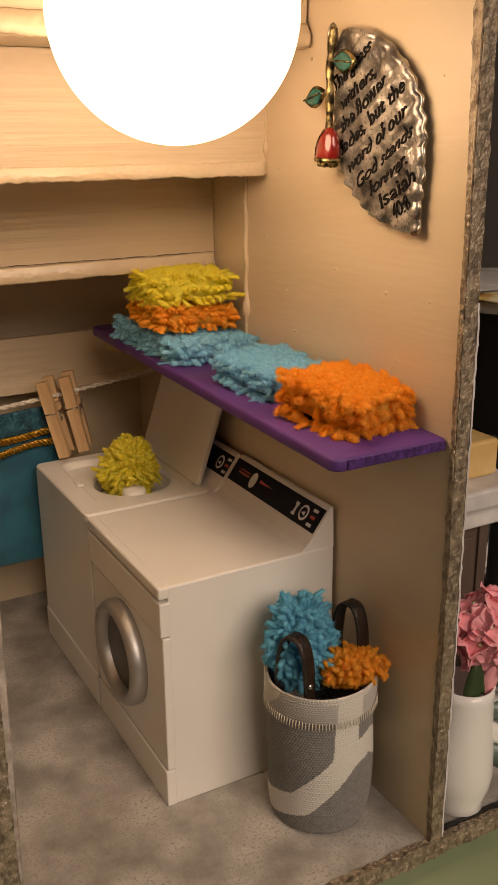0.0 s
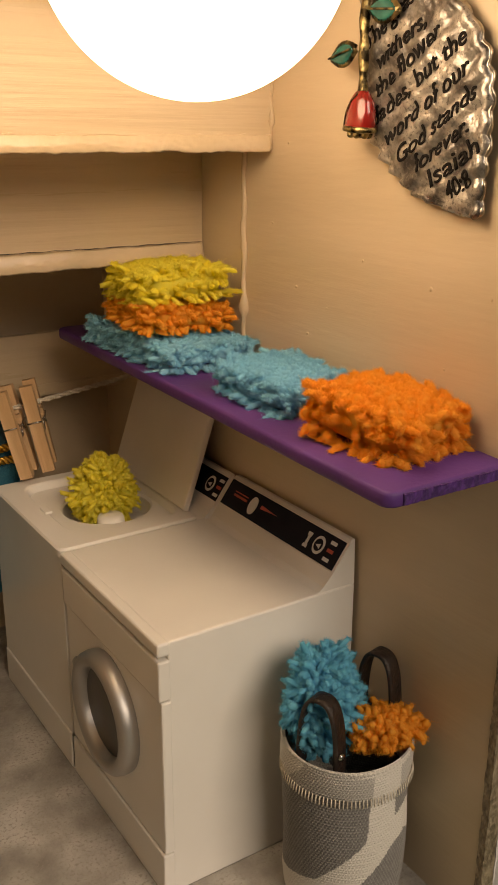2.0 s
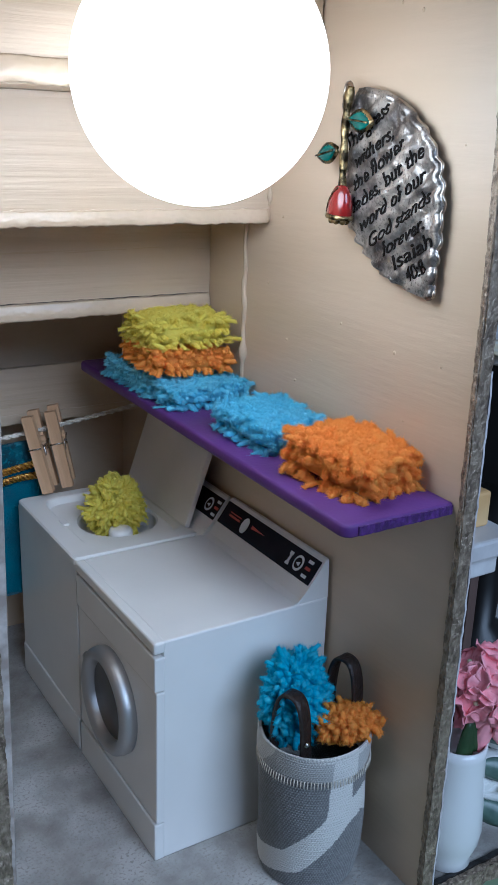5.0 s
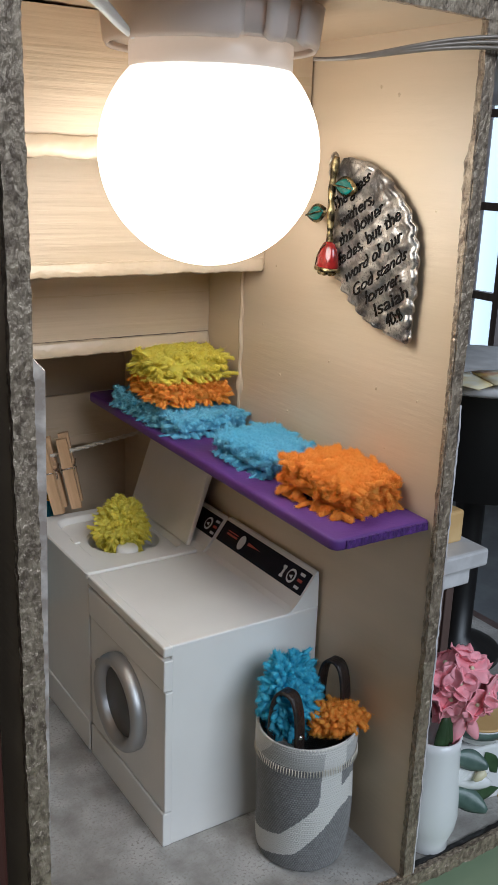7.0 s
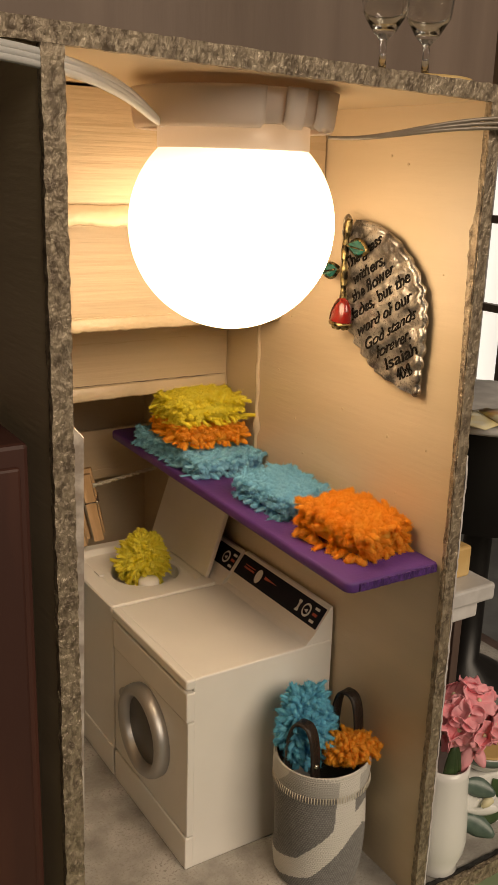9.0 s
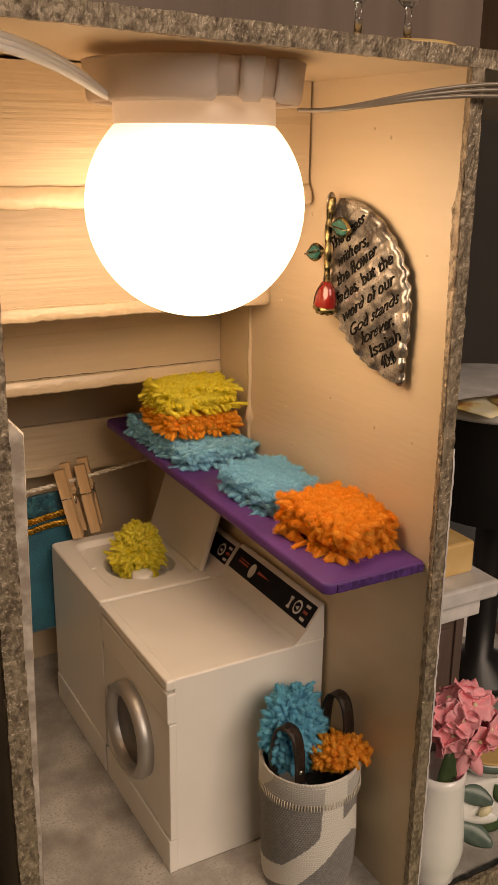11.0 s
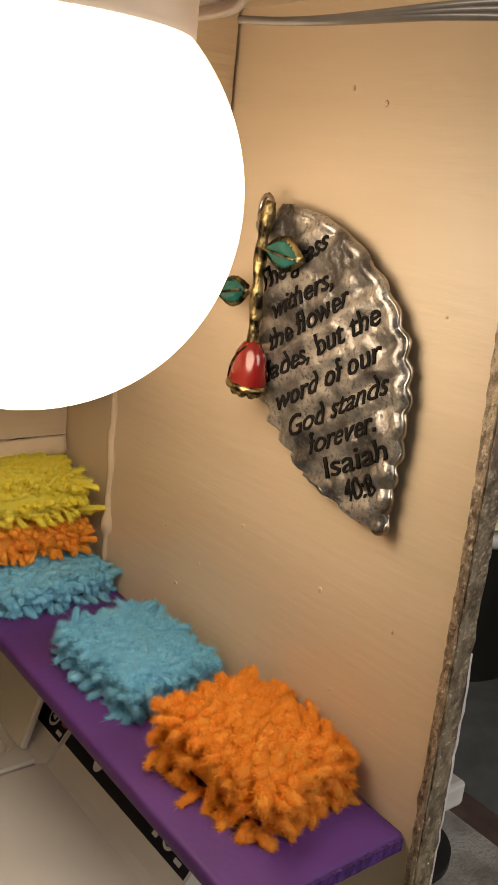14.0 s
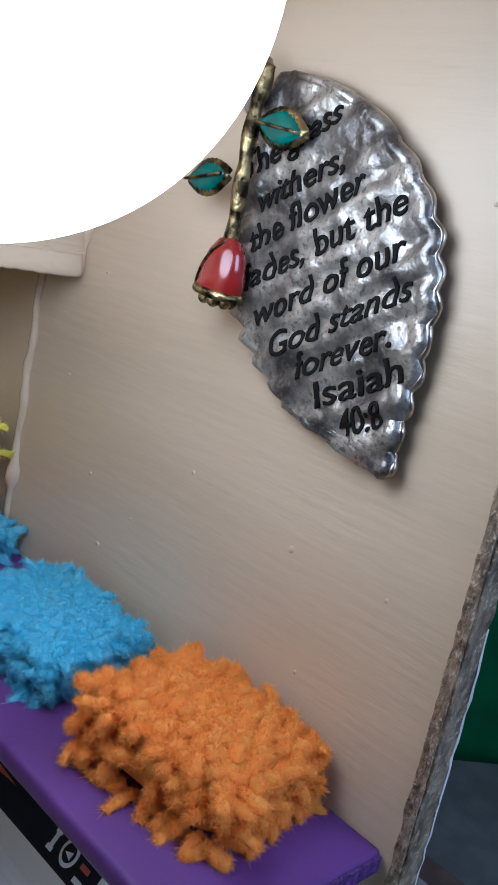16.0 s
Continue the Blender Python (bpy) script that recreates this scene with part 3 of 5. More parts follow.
def heap(label, mat, at, half, turn=0, tilt=(0, 0), R=0.0008, length=0.004, count=420, seed=1, group="", fuzz=20000, cone=0.0):
    """A crumpled bunch of yarn whose ends stick out all over."""
    rng = random.Random(seed)
    a, b, c = half

    def put(d, k=1.0):
        w = 1 + 0.36 * noise.noise(d * 2.1 + Vector((seed, 0, 0)))
        z = c * d.z * k * w
        s = 1 - cone * (z + c) / (2 * c)
        return Vector((a * d.x * k * w * s, b * d.y * k * w * s, z))

    ob = core("yarn_towel", label, mat, at, lambda th, ph: put(Vector((math.cos(ph) * math.cos(th), math.cos(ph) * math.sin(th), math.sin(ph))), 0.80), turn, tilt, group, 48, 24)
    S = []
    for k in range(count):
        z = 1 - 2 * (k + 0.5) / count
        t = k * 2.39996 + rng.gauss(0, 0.1)
        d = Vector((math.sqrt(1 - z * z) * math.cos(t), math.sqrt(1 - z * z) * math.sin(t), z))
        o = (Vector((d.x / a, d.y / b, d.z / c)).normalized() + Vector((rng.gauss(0, 0.3), rng.gauss(0, 0.3), rng.gauss(0, 0.3)))).normalized()
        L = length * rng.uniform(0.65, 1.25)
        S.append((put(d, 0.86) - o * L * 0.45, o, L, R * rng.uniform(0.8, 1.2), Vector((rng.gauss(0, 0.2), rng.gauss(0, 0.2), rng.gauss(-0.08, 0.2))), rng.random() * 9))
    pile_on(ob, S, mat, fuzz, seed, -c)
    return ob


G = "yarn towels on the shelf"
SH = lambda y: 0.1315 + 0.0206 * (y - 0.003)
towel("folded fluffy orange yarn towel at the shelf's open end", M_ORANGE, (-0.0160, 0.0285, SH(0.0285) + 0.0070), (0.0118, 0.0150, 0.0068), 8, (4, 0), 0.00100, 0.0025, 0.0040, 3, 1, G, 240000, 0.6)
towel("folded fluffy light blue yarn towel on the purple shelf", M_BLUE, (-0.0170, 0.0690, SH(0.069) + 0.0052), (0.0118, 0.0150, 0.0050), 4, (3, 0), 0.00078, 0.0020, 0.0032, 3, 2, G, 180000)
towel("flat light blue yarn towel under the stacked ones", M_BLUE, (-0.0195, 0.1310, SH(0.131) + 0.0047), (0.0150, 0.0285, 0.0043), 3, (1.75, 0), 0.00080, 0.0022, 0.0034, 3, 3, G, 170000)
towel("folded orange yarn towel between blue and yellow ones", M_ORANGE, (-0.0198, 0.1285, SH(0.1285) + 0.0139), (0.0146, 0.0150, 0.0046), -4, (0, 3), 0.00076, 0.0021, 0.0036, 3, 4, G, 100000)
towel("folded yellow yarn towel on top of the stack", M_YELLOW, (-0.0200, 0.1285, SH(0.1285) + 0.0239), (0.0142, 0.0138, 0.0056), -4, (0, -2), 0.00078, 0.0021, 0.0044, 3, 5, G, 110000, 0.8)

# ---- washer and dryer ----
X0, X1, TOP = -0.0640, -0.0012, 0.0796


def backsplash(y0, y1, dx, parent, name="console"):
    prof = [(-0.0150, TOP - 0.0006), (-0.0118, TOP + 0.0012), (-0.0092, TOP + 0.0045), (-0.0032, TOP + 0.0126), (-0.0024, TOP + 0.0134), (-0.0012, TOP + 0.0134), (-0.0008, TOP - 0.0006)]
    bm = bmesh.new()
    A = [bm.verts.new((x + dx, y0, z)) for x, z in prof]
    B = [bm.verts.new((x + dx, y1, z)) for x, z in prof]
    for i in range(len(prof) - 1):
        bm.faces.new((A[i], B[i], B[i + 1], A[i + 1]))
    bm.faces.new(A)
    bm.faces.new(B)
    bm.faces.new((A[0], A[-1], B[-1], B[0]))
    bmesh.ops.bevel(bm, geom=[e for e in bm.edges if abs(e.verts[0].co.y - e.verts[1].co.y) < 1e-7], offset=0.0004, segments=2, affect="EDGES")
    return part(name, bm, M_WHITE, parent)


def on_console(y, s, dx, lift):
    """A place on the slanted console: y along it, s from 0 (lower rim) to 1 (upper rim)."""
    ax, az, bx, bz = -0.0092, TOP + 0.0045, -0.0032, TOP + 0.0126
    n = Vector((-(bz - az), 0, bx - ax)).normalized()
    return Vector((ax + (bx - ax) * s + dx, y, az + (bz - az) * s)) + n * lift


def console_patch(name, ya, yb, sa, sb, dx, lift, mat, parent, shape="rect"):
    bm = bmesh.new()
    if shape == "rect":
        pts = [(ya, sa), (yb, sa), (yb, sb), (ya, sb)]
    elif shape == "wedge":
        pts = [(ya, sa), (yb, (sa + sb) / 2), (ya, sb)]
    else:
        pts = [((ya + yb) / 2 + (yb - ya) / 2 * math.cos(i * math.pi / 10), (sa + sb) / 2 + (sb - sa) / 2 * math.sin(i * math.pi / 10)) for i in range(20)]
    lo = [bm.verts.new(on_console(y, s, dx, lift - 0.0002)) for y, s in pts]
    hi = [bm.verts.new(on_console(y, s, dx, lift)) for y, s in pts]
    bm.faces.new(lo)
    bm.faces.new(hi)
    for i in range(len(pts)):
        j = (i + 1) % len(pts)
        bm.faces.new((lo[i], lo[j], hi[j], hi[i]))
    return part(name, bm, mat, parent)


def dial_marks(yc, dx, parent):
    """Round selector with printed buttons beside it."""
    console_patch("dial_ring", yc - 0.0024, yc + 0.0024, 0.24, 0.80, dx, 0.00035, M_PRINTW, parent, "disc")
    console_patch("dial_face", yc - 0.0017, yc + 0.0017, 0.33, 0.71, dx, 0.00050, M_PANEL, parent, "disc")
    console_patch("dial_pointer", yc - 0.0010, yc + 0.0010, 0.42, 0.58, dx, 0.00062, M_PRINTW, parent, "wedge")
    for s, mm in ((0.20, M_PRINTW), (0.47, M_PRINTR), (0.72, M_PRINTW)):
        console_patch("button", yc - 0.0066, yc - 0.0040, s, s + 0.11, dx, 0.00035, mm, parent)


dryer = thing("clothes_dryer", "white toy tumble dryer with a round silver door", "dryer")
YA, YB = 0.0540, 0.1178
part("body", box(X0 + 0.0024, X1, YA, YB, 0.0, TOP, 0.0006), M_WHITE, dryer)
part("kick_plate", box(X0 - 0.0005, X0 + 0.0030, YA - 0.0001, YB - 0.0002, 0.0, 0.0136, 0.0005), M_WHITE, dryer)
part("front_panel", box(X0, X0 + 0.0030, YA - 0.0002, YB - 0.0002, 0.0141, 0.0622, 0.0005), M_WHITE, dryer)
part("front_strip", box(X0 - 0.0006, X0 + 0.0030, YA - 0.0002, YB - 0.0002, 0.0627, 0.0744, 0.0005), M_WHITE, dryer)
part("top_lip", box(X0 - 0.0008, X0 + 0.0029, YA - 0.0003, YB, 0.0757, TOP + 0.0001, 0.0008, 3), M_WHITE, dryer)
cons = backsplash(YA + 0.0004, 0.1160, 0.0, dryer)
console_patch("panel_print", YA + 0.0014, 0.1155, 0.08, 0.97, 0, 0.00018, M_PANEL, cons)
dial_marks(0.0648, 0, cons)
console_patch("glyph", 0.0694, 0.0704, 0.28, 0.70, 0, 0.00035, M_PRINTW, cons)
console_patch("glyph", 0.0690, 0.0708, 0.62, 0.74, 0, 0.00045, M_PRINTW, cons)
console_patch("glyph", 0.0690, 0.0708, 0.26, 0.36, 0, 0.00045, M_PRINTW, cons)
console_patch("knob", 0.0970, 0.1010, 0.22, 0.82, 0, 0.0009, M_PRINTW, cons, "disc")
console_patch("scale_mark", 0.1034, 0.1108, 0.50, 0.58, 0, 0.00035, M_PRINTR, cons)
console_patch("scale_mark", 0.1034, 0.1108, 0.64, 0.68, 0, 0.00035, M_PRINTR, cons)
console_patch("scale_mark", 0.0957, 0.0870, 0.55, 0.68, 0, 0.00035, M_PRINTR, cons, "wedge")
# round door
door_m = Matrix.Translation((X0, 0.0860, 0.0420)) @ Matrix.Rotation(radians(-90), 4, "Y")
ring = lathe([(0.0183, -0.0004), (0.0186, 0.0020), (0.0182, 0.0040), (0.0168, 0.0053), (0.0150, 0.0051), (0.0138, 0.0038), (0.0133, 0.0016), (0.0131, -0.0004)], 64, m=door_m)
rd = part("porthole_door", ring, M_SILVER, dryer, "round satin silver porthole door", True)
part("door_glass", lathe([(0.0137, 0.0006), (0.0138, 0.0016), (0.0135, 0.0018)], 56, m=door_m), M_WINDOW, rd, "smoky grey window", True)
part("hinge_knob", lathe([(0.0018, 0), (0.0020, 0.0016), (0.0014, 0.0026)], 16, m=Matrix.Translation((X0 - 0.0004, 0.1056, 0.0480)) @ Matrix.Rotation(radians(-90), 4, "Y")), M_SILVER, rd, "", True)

washer = thing("washing_machine", "white toy top-loading washer with its lid raised", "washing machine")
WA, WB = 0.1192, 0.1830
for x0, x1, y0, y1 in ((X0, -0.0575, WA, WB), (-0.0160, X1, WA, WB), (-0.0575, -0.0160, WA, 0.1255), (-0.0575, -0.0160, 0.1775, WB)):
    part("side_panel", box(x0, x1, y0, y1, 0.0, 0.0768, 0.0), M_WHITE, washer)
part("kick_plate", box(X0 - 0.0006, X0 + 0.0020, WA, WB, 0.0, 0.0136, 0.0005), M_WHITE, washer)
# deck with a sunk oblong well and a round tub mouth
HX0, HX1, HY0, HY1 = -0.0560, -0.0172, 0.1262, 0.1768
TC, TR = Vector((-0.0345, 0.1500)), 0.0152
bm = bmesh.new()


def outline(kind, n=64):
    out = []
    for i in range(n):
        a = 2 * math.pi * i / n
        c, s = math.cos(a), math.sin(a)
        if kind == "tub":
            out.append((TC.x + TR * c, TC.y + TR * s))
            continue
        x0, x1, y0, y1, e = (X0 - 0.0004, X1, WA, WB, 0.06) if kind == "rim" else (HX0, HX1, HY0, HY1, 0.28)
        out.append(((x0 + x1) / 2 + (x1 - x0) / 2 * math.copysign(abs(c) ** e, c), (y0 + y1) / 2 + (y1 - y0) / 2 * math.copysign(abs(s) ** e, s)))
    return out


def loop(pts, z):
    return [bm.verts.new((x, y, z)) for x, y in pts]


rows = [loop(outline("rim"), 0.0768), loop(outline("rim"), TOP - 0.0006)]
shr = lambda pts, d: [(x + (d if x < -0.033 else -d), y + (d if y < 0.151 else -d)) for x, y in pts]
rows += [loop(shr(outline("rim"), 0.0006), TOP), loop(shr(outline("well"), -0.0006), TOP), loop(outline("well"), TOP - 0.0005), loop(shr(outline("well"), 0.0010), TOP - 0.0026)]
big = [(TC.x + (x - TC.x) * 1.05, TC.y + (y - TC.y) * 1.05) for x, y in outline("tub")]
rows += [loop(big, TOP - 0.0026), loop(outline("tub"), TOP - 0.0034), loop(outline("tub"), TOP - 0.010)]
for a, b in zip(rows, rows[1:]):
    for i in range(64):
        bm.faces.new((a[i], a[(i + 1) % 64], b[(i + 1) % 64], b[i]))
bm.faces.new(rows[-1])
part("deck", bm, M_WHITE, washer, "sunk white deck with a round tub mouth")
part("agitator", lathe([(0.0052, 0.052), (0.0046, 0.0790), (0.0040, 0.0800), (0.0010, 0.0803)], 28, m=Matrix.Translation((-0.0380, 0.1390, -0.0016))), M_WHITE, washer, "white agitator cap", True)
part("catch", box(-0.0575, -0.0550, 0.1480, 0.1540, TOP - 0.0002, TOP + 0.0008, 0.0004), M_WHITE, washer)
cw = backsplash(0.1164, 0.1828, -0.0012, washer)
console_patch("panel_print", 0.1168, 0.1815, 0.08, 0.97, -0.0012, 0.00018, M_PANEL, cw)
dial_marks(0.1240, -0.0012, cw)
lidw = part("lid", box(-0.0014, 0.0008, 0.1245, 0.1792, 0.0, 0.0400, 0.0007), M_WHITE2, washer, "raised cream lid leaning back")
lidw.matrix_world = pose(-0.0165, 0.0, TOP + 0.0002, 0, 19, 0)

# ---- hanging line ----
line = bezier((-0.1255, 0.1780, 0.1040), (-0.085, 0.1830, 0.1040), (-0.045, 0.1875, 0.1065), (-0.0005, 0.1930, 0.1108), 80)
bm = bmesh.new()
for s in range(2):
    tube([p + Vector((0, math.cos(i * 1.25 + s * math.pi), math.sin(i * 1.25 + s * math.pi))) * 0.00048 for i, p in enumerate(line)], 0.00064, 7, bm)
tagged(part("clothes_line", bm, M_ROPE, None, smooth=True), "twisted white cord strung across behind the washer", "clothes line")


def clothespin(at, spread=0.0, turn=0):
    pin = thing("clothespin", "small pale wooden clothespin with a steel spring", "clothespin", group="clothespins on the line")
    for s in (-1, 1):
        bm = bmesh.new()
        prof = [(0.0009, -0.0165), (0.0042, -0.0165), (0.0046, -0.004), (0.0042, 0.0045), (0.0038, 0.0165), (0.0012, 0.0165), (0.0002, 0.006), (0.0016, 0.0052), (0.0016, 0.0036), (0.0002, 0.0028), (0.0008, -0.003)]
        A = [bm.verts.new((s * x, -0.0023, z)) for x, z in prof]
        B = [bm.verts.new((s * x, 0.0023, z)) for x, z in prof]
        bm.faces.new(A)
        bm.faces.new(B)
        for i in range(len(prof)):
            j = (i + 1) % len(prof)
            bm.faces.new((A[i], A[j], B[j], B[i]))
        leg = part("leg", bm, M_WOOD, pin)
        leg.matrix_basis = pose(s * 0.0021, 0, 0, 0, s * spread, 0)
    coil = [(0.0017 * math.cos(i * 0.7), -0.0028 + 0.0056 * i / 40, 0.0002 + 0.0022 * math.sin(i * 0.7)) for i in range(41)]
    sp = part("spring", tube(coil, 0.00035, 6), M_STEEL, pin, "steel coil spring", True)
    for s in (-1, 1):
        part("spring_arm", tube([(0.0, s * 0.0027, 0.002), (-s * 0.0066, s * 0.0026, 0.0028), (-s * 0.0069, 0, 0.003), (-s * 0.0066, -0.0026 * s, 0.0028)], 0.00035, 6), M_STEEL, pin, "", True)
    pin.matrix_world = at
    return pin


clothespin(pose(-0.0532, 0.1845, 0.0981, -13, 0, 58), 1.0)
clothespin(pose(-0.0442, 0.1860, 0.0988, -11, 0, 64), 1.0)
clothespin(pose(-0.0935, 0.1785, 0.1000, -10, 0, 60), 1.0)

garment = thing("hanging_garment", "teal felt garment with gold braid pegged on the line", "garment")


def drape(u, v):
    x = -0.122 + 0.0690 * u + 0.004 * v * u
    z = 0.1015 - v * (0.0610 + 0.0060 * math.sin(u * 2.4))
    return (x, 0.1805 + 0.0085 * u + 0.0012 * math.sin(u * 9 + v * 3) + 0.0015 * v, z)



part("cloth", sheet(drape, 40, 40, 0.0024), M_TEAL, garment, "teal felt", True)
part("hem", sheet(lambda u, v: (lambda p: (p[0], p[1] - 0.0017, p[2] + 0.0009))(drape(u, v * 0.16)), 40, 8, 0.0012), M_TEAL_HEM, garment, "dark shimmering teal hem", True)
for row in (0.14, 0.235):
    bm = bmesh.new()
    for s in range(3):
        pts = []
        for i in range(161):
            u = i / 160
            p = drape(u, row + 0.02 * math.sin(u * 7 + row * 20))
            ph = i * 0.52 + s * 2.094
            pts.append((p[0], p[1] - 0.0030 + 0.0005 * math.cos(ph), p[2] + 0.0011 * math.sin(ph)))
        tube(pts, 0.00060, 6, bm)
    part("braid", bm, M_GOLD, garment, "twisted metallic gold braid", True)

# ---- laundry basket ----
basket = thing("laundry_basket", "woven grey and white fabric laundry basket with leather handles", "basket", (-0.0202, 0.0318, 0.0))
BH = 0.0505


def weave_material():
    """Knitted canvas: grey panels with a white ribbon running across; the attribute also lightens stitch tops."""
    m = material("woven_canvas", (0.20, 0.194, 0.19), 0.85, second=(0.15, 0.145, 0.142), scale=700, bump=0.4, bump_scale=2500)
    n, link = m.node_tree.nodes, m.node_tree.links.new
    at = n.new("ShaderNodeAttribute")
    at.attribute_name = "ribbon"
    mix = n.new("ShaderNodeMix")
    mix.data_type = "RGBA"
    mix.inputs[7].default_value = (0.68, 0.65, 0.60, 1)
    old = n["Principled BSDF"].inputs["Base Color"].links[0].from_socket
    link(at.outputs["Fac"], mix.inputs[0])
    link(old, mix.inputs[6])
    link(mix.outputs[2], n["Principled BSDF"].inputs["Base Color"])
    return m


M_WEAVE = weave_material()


def ribbon(a, h):
    """1 where the white ribbon lies; a in degrees round the basket, h from 0 to 1."""
    a = (a + 360) % 360
    lines = ((140, 0.10, 170, 0.13), (170, 0.13, 215, 0.22), (215, 0.22, 265, 0.54), (266, 0.54, 270, 1.0), (265, 0.56, 305, 0.60), (305, 0.60, 340, 0.45), (150, 0.86, 178, 1.0), (30, 0.2, 110, 0.7))
    best = 9.0
    for x0, y0, x1, y1 in lines:
        px, py, dx, dy = (a - x0) * 0.0052, h - y0, (x1 - x0) * 0.0052, y1 - y0
        t = max(0, min(1, (px * dx + py * dy) / (dx * dx + dy * dy)))
        best = min(best, math.hypot(px - dx * t, py - dy * t))
    return best < 0.08


def woven(profile, rows, cols, name, force=None, label=""):
    """Rows of raised stitches on a turned wall, their tops lightened in the colour to bring out the relief."""
    verts, faces, mark = [], [], []
    NR, NC = rows * 3, cols * 3
    for j in range(NR + 1):
        h = j / NR
        r0, z = profile(h)
        for i in range(NC):
            a = 2 * math.pi * i / NC
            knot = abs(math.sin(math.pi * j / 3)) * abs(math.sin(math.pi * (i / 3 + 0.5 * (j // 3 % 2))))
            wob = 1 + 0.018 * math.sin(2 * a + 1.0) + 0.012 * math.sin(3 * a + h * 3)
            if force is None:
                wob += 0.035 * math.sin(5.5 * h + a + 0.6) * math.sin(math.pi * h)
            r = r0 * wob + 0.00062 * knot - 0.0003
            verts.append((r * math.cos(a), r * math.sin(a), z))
            # relief shading put into the colour: grey lightens with stitch height
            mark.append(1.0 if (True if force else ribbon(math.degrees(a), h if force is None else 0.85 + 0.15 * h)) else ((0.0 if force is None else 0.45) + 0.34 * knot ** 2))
    for j in range(NR):
        for i in range(NC):
            faces.append((j * NC + i, j * NC + (i + 1) % NC, (j + 1) * NC + (i + 1) % NC, (j + 1) * NC + i))
    me = bpy.data.meshes.new(name)
    me.from_pydata(verts, [], faces)
    me.materials.append(M_WEAVE)
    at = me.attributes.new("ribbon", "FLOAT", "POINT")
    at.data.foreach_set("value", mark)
    me.polygons.foreach_set("use_smooth", [True] * len(faces))
    ob = new(name, me)
    ob.parent = basket
    if label:
        ob["label"] = label
    return ob


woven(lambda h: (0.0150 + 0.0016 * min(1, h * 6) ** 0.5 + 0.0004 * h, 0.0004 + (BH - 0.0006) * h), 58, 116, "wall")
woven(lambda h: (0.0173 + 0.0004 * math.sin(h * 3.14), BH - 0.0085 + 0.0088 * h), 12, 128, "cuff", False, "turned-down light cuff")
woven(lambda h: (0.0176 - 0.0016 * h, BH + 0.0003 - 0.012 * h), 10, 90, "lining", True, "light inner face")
part("base", lathe([(0.0150, 0.0002), (0.0152, 0.0008), (0.0148, 0.0012)], 48), M_WEAVE, basket, "", True)
bm = bmesh.new()
for i in range(110):
    a = 2 * math.pi * i / 110
    wob = 1 + 0.018 * math.sin(2 * a + 1.0)
    r = 0.0179 * wob
    d = Vector((math.cos(a), math.sin(a), 0))
    tube([d * (r - 0.0003) + Vector((0, 0, BH - 0.0078)), d * r + Vector((0, 0, BH - 0.0092)), d * (r + 0.0001) + Vector((0, 0, BH - 0.0100))], 0.00018, 5, bm)
part("fringe", bm, M_ROPE, basket, "white thread fringe under the cuff", True)
for a0, a1, top in ((176, 223, 0.0172), (-12, 36, 0.0185)):
    foot_a, foot_b, mid = radians(a0), radians(a1), radians((a0 + a1) / 2)
    out = Vector((math.cos(mid), math.sin(mid), 0))

    def strap_wide(u, v, foot_a=foot_a, foot_b=foot_b, top=top, out=out):
        t = math.pi * u
        p = Vector((math.cos(foot_a), math.sin(foot_a), 0)).lerp(Vector((math.cos(foot_b), math.sin(foot_b), 0)), 0.5 - 0.5 * math.copysign(abs(math.cos(t)) ** 0.7, math.cos(t))) * 0.0142
        return p + out * (v - 0.5) * 0.0046 + Vector((0, 0, BH - 0.007 + (top + 0.007) * math.sin(t) ** 0.62))
    hd = part("handle", sheet(strap_wide, 40, 4, 0.0009), M_LEATHER, basket, "arched dark brown leather strap", True)
    e = Vector(strap_wide(0.97, 0.5))
    part("rivet", lathe([(0.0010, 0), (0.0010, 0.0005), (0.0005, 0.0009)], 14, m=Matrix.Translation(e + Vector((-0.0004, -0.0008, 0.0045))) @ Matrix.Rotation(radians(90), 4, "X")), M_STEEL, hd, "steel rivet", True)
heap("crumpled deep blue yarn towel sticking out of the basket", M_BLUE_DEEP, (-0.0245, 0.0375, 0.0590), (0.0128, 0.0072, 0.0150), 20, (-8, 10), 0.00076, 0.0050, 520, 7, "yarn towels in the basket", 110000, 0.10)
heap("crumpled orange yarn towel stuffed in the basket", M_ORANGE, (-0.0118, 0.0262, 0.0518), (0.0098, 0.0074, 0.0048), -30, (-8, -10), 0.00080, 0.0036, 260, 8, "yarn towels in the basket", 70000)
heap("loose yellow yarn towel heaped in the washer tub", M_YELLOW, (-0.0340, 0.1520, 0.0830), (0.0128, 0.0128, 0.0118), 15, (0, 8), 0.00070, 0.0042, 560, 9, "", 90000, 0.40)

# ---- rough card leaning inside the dividing wall ----
card = bmesh.new()
pts = [(0.0, 0.0), (0.0012, 0.0), (0.0050, 0.1885), (0.0010, 0.1925), (0.0, 0.1925)]
A = [card.verts.new((-0.1252 + x * 0.85, 0.0055 - x * 0.35, z)) for x, z in pts]
B = [card.verts.new((-0.1252 + x * 0.85 + 0.0006, 0.0055 - x * 0.35 + 0.0016, z)) for x, z in pts]
card.faces.new(A)
card.faces.new(B)
for i in range(5):
    card.faces.new((A[i], A[(i + 1) % 5], B[(i + 1) % 5], B[i]))
tagged(part("card_panel", card, material("raw_card", (0.62, 0.57, 0.52), 0.7, second=(0.34, 0.29, 0.25), scale=200, bump=0.4)), "narrow off-white card strip standing against the dividing wall", "card")

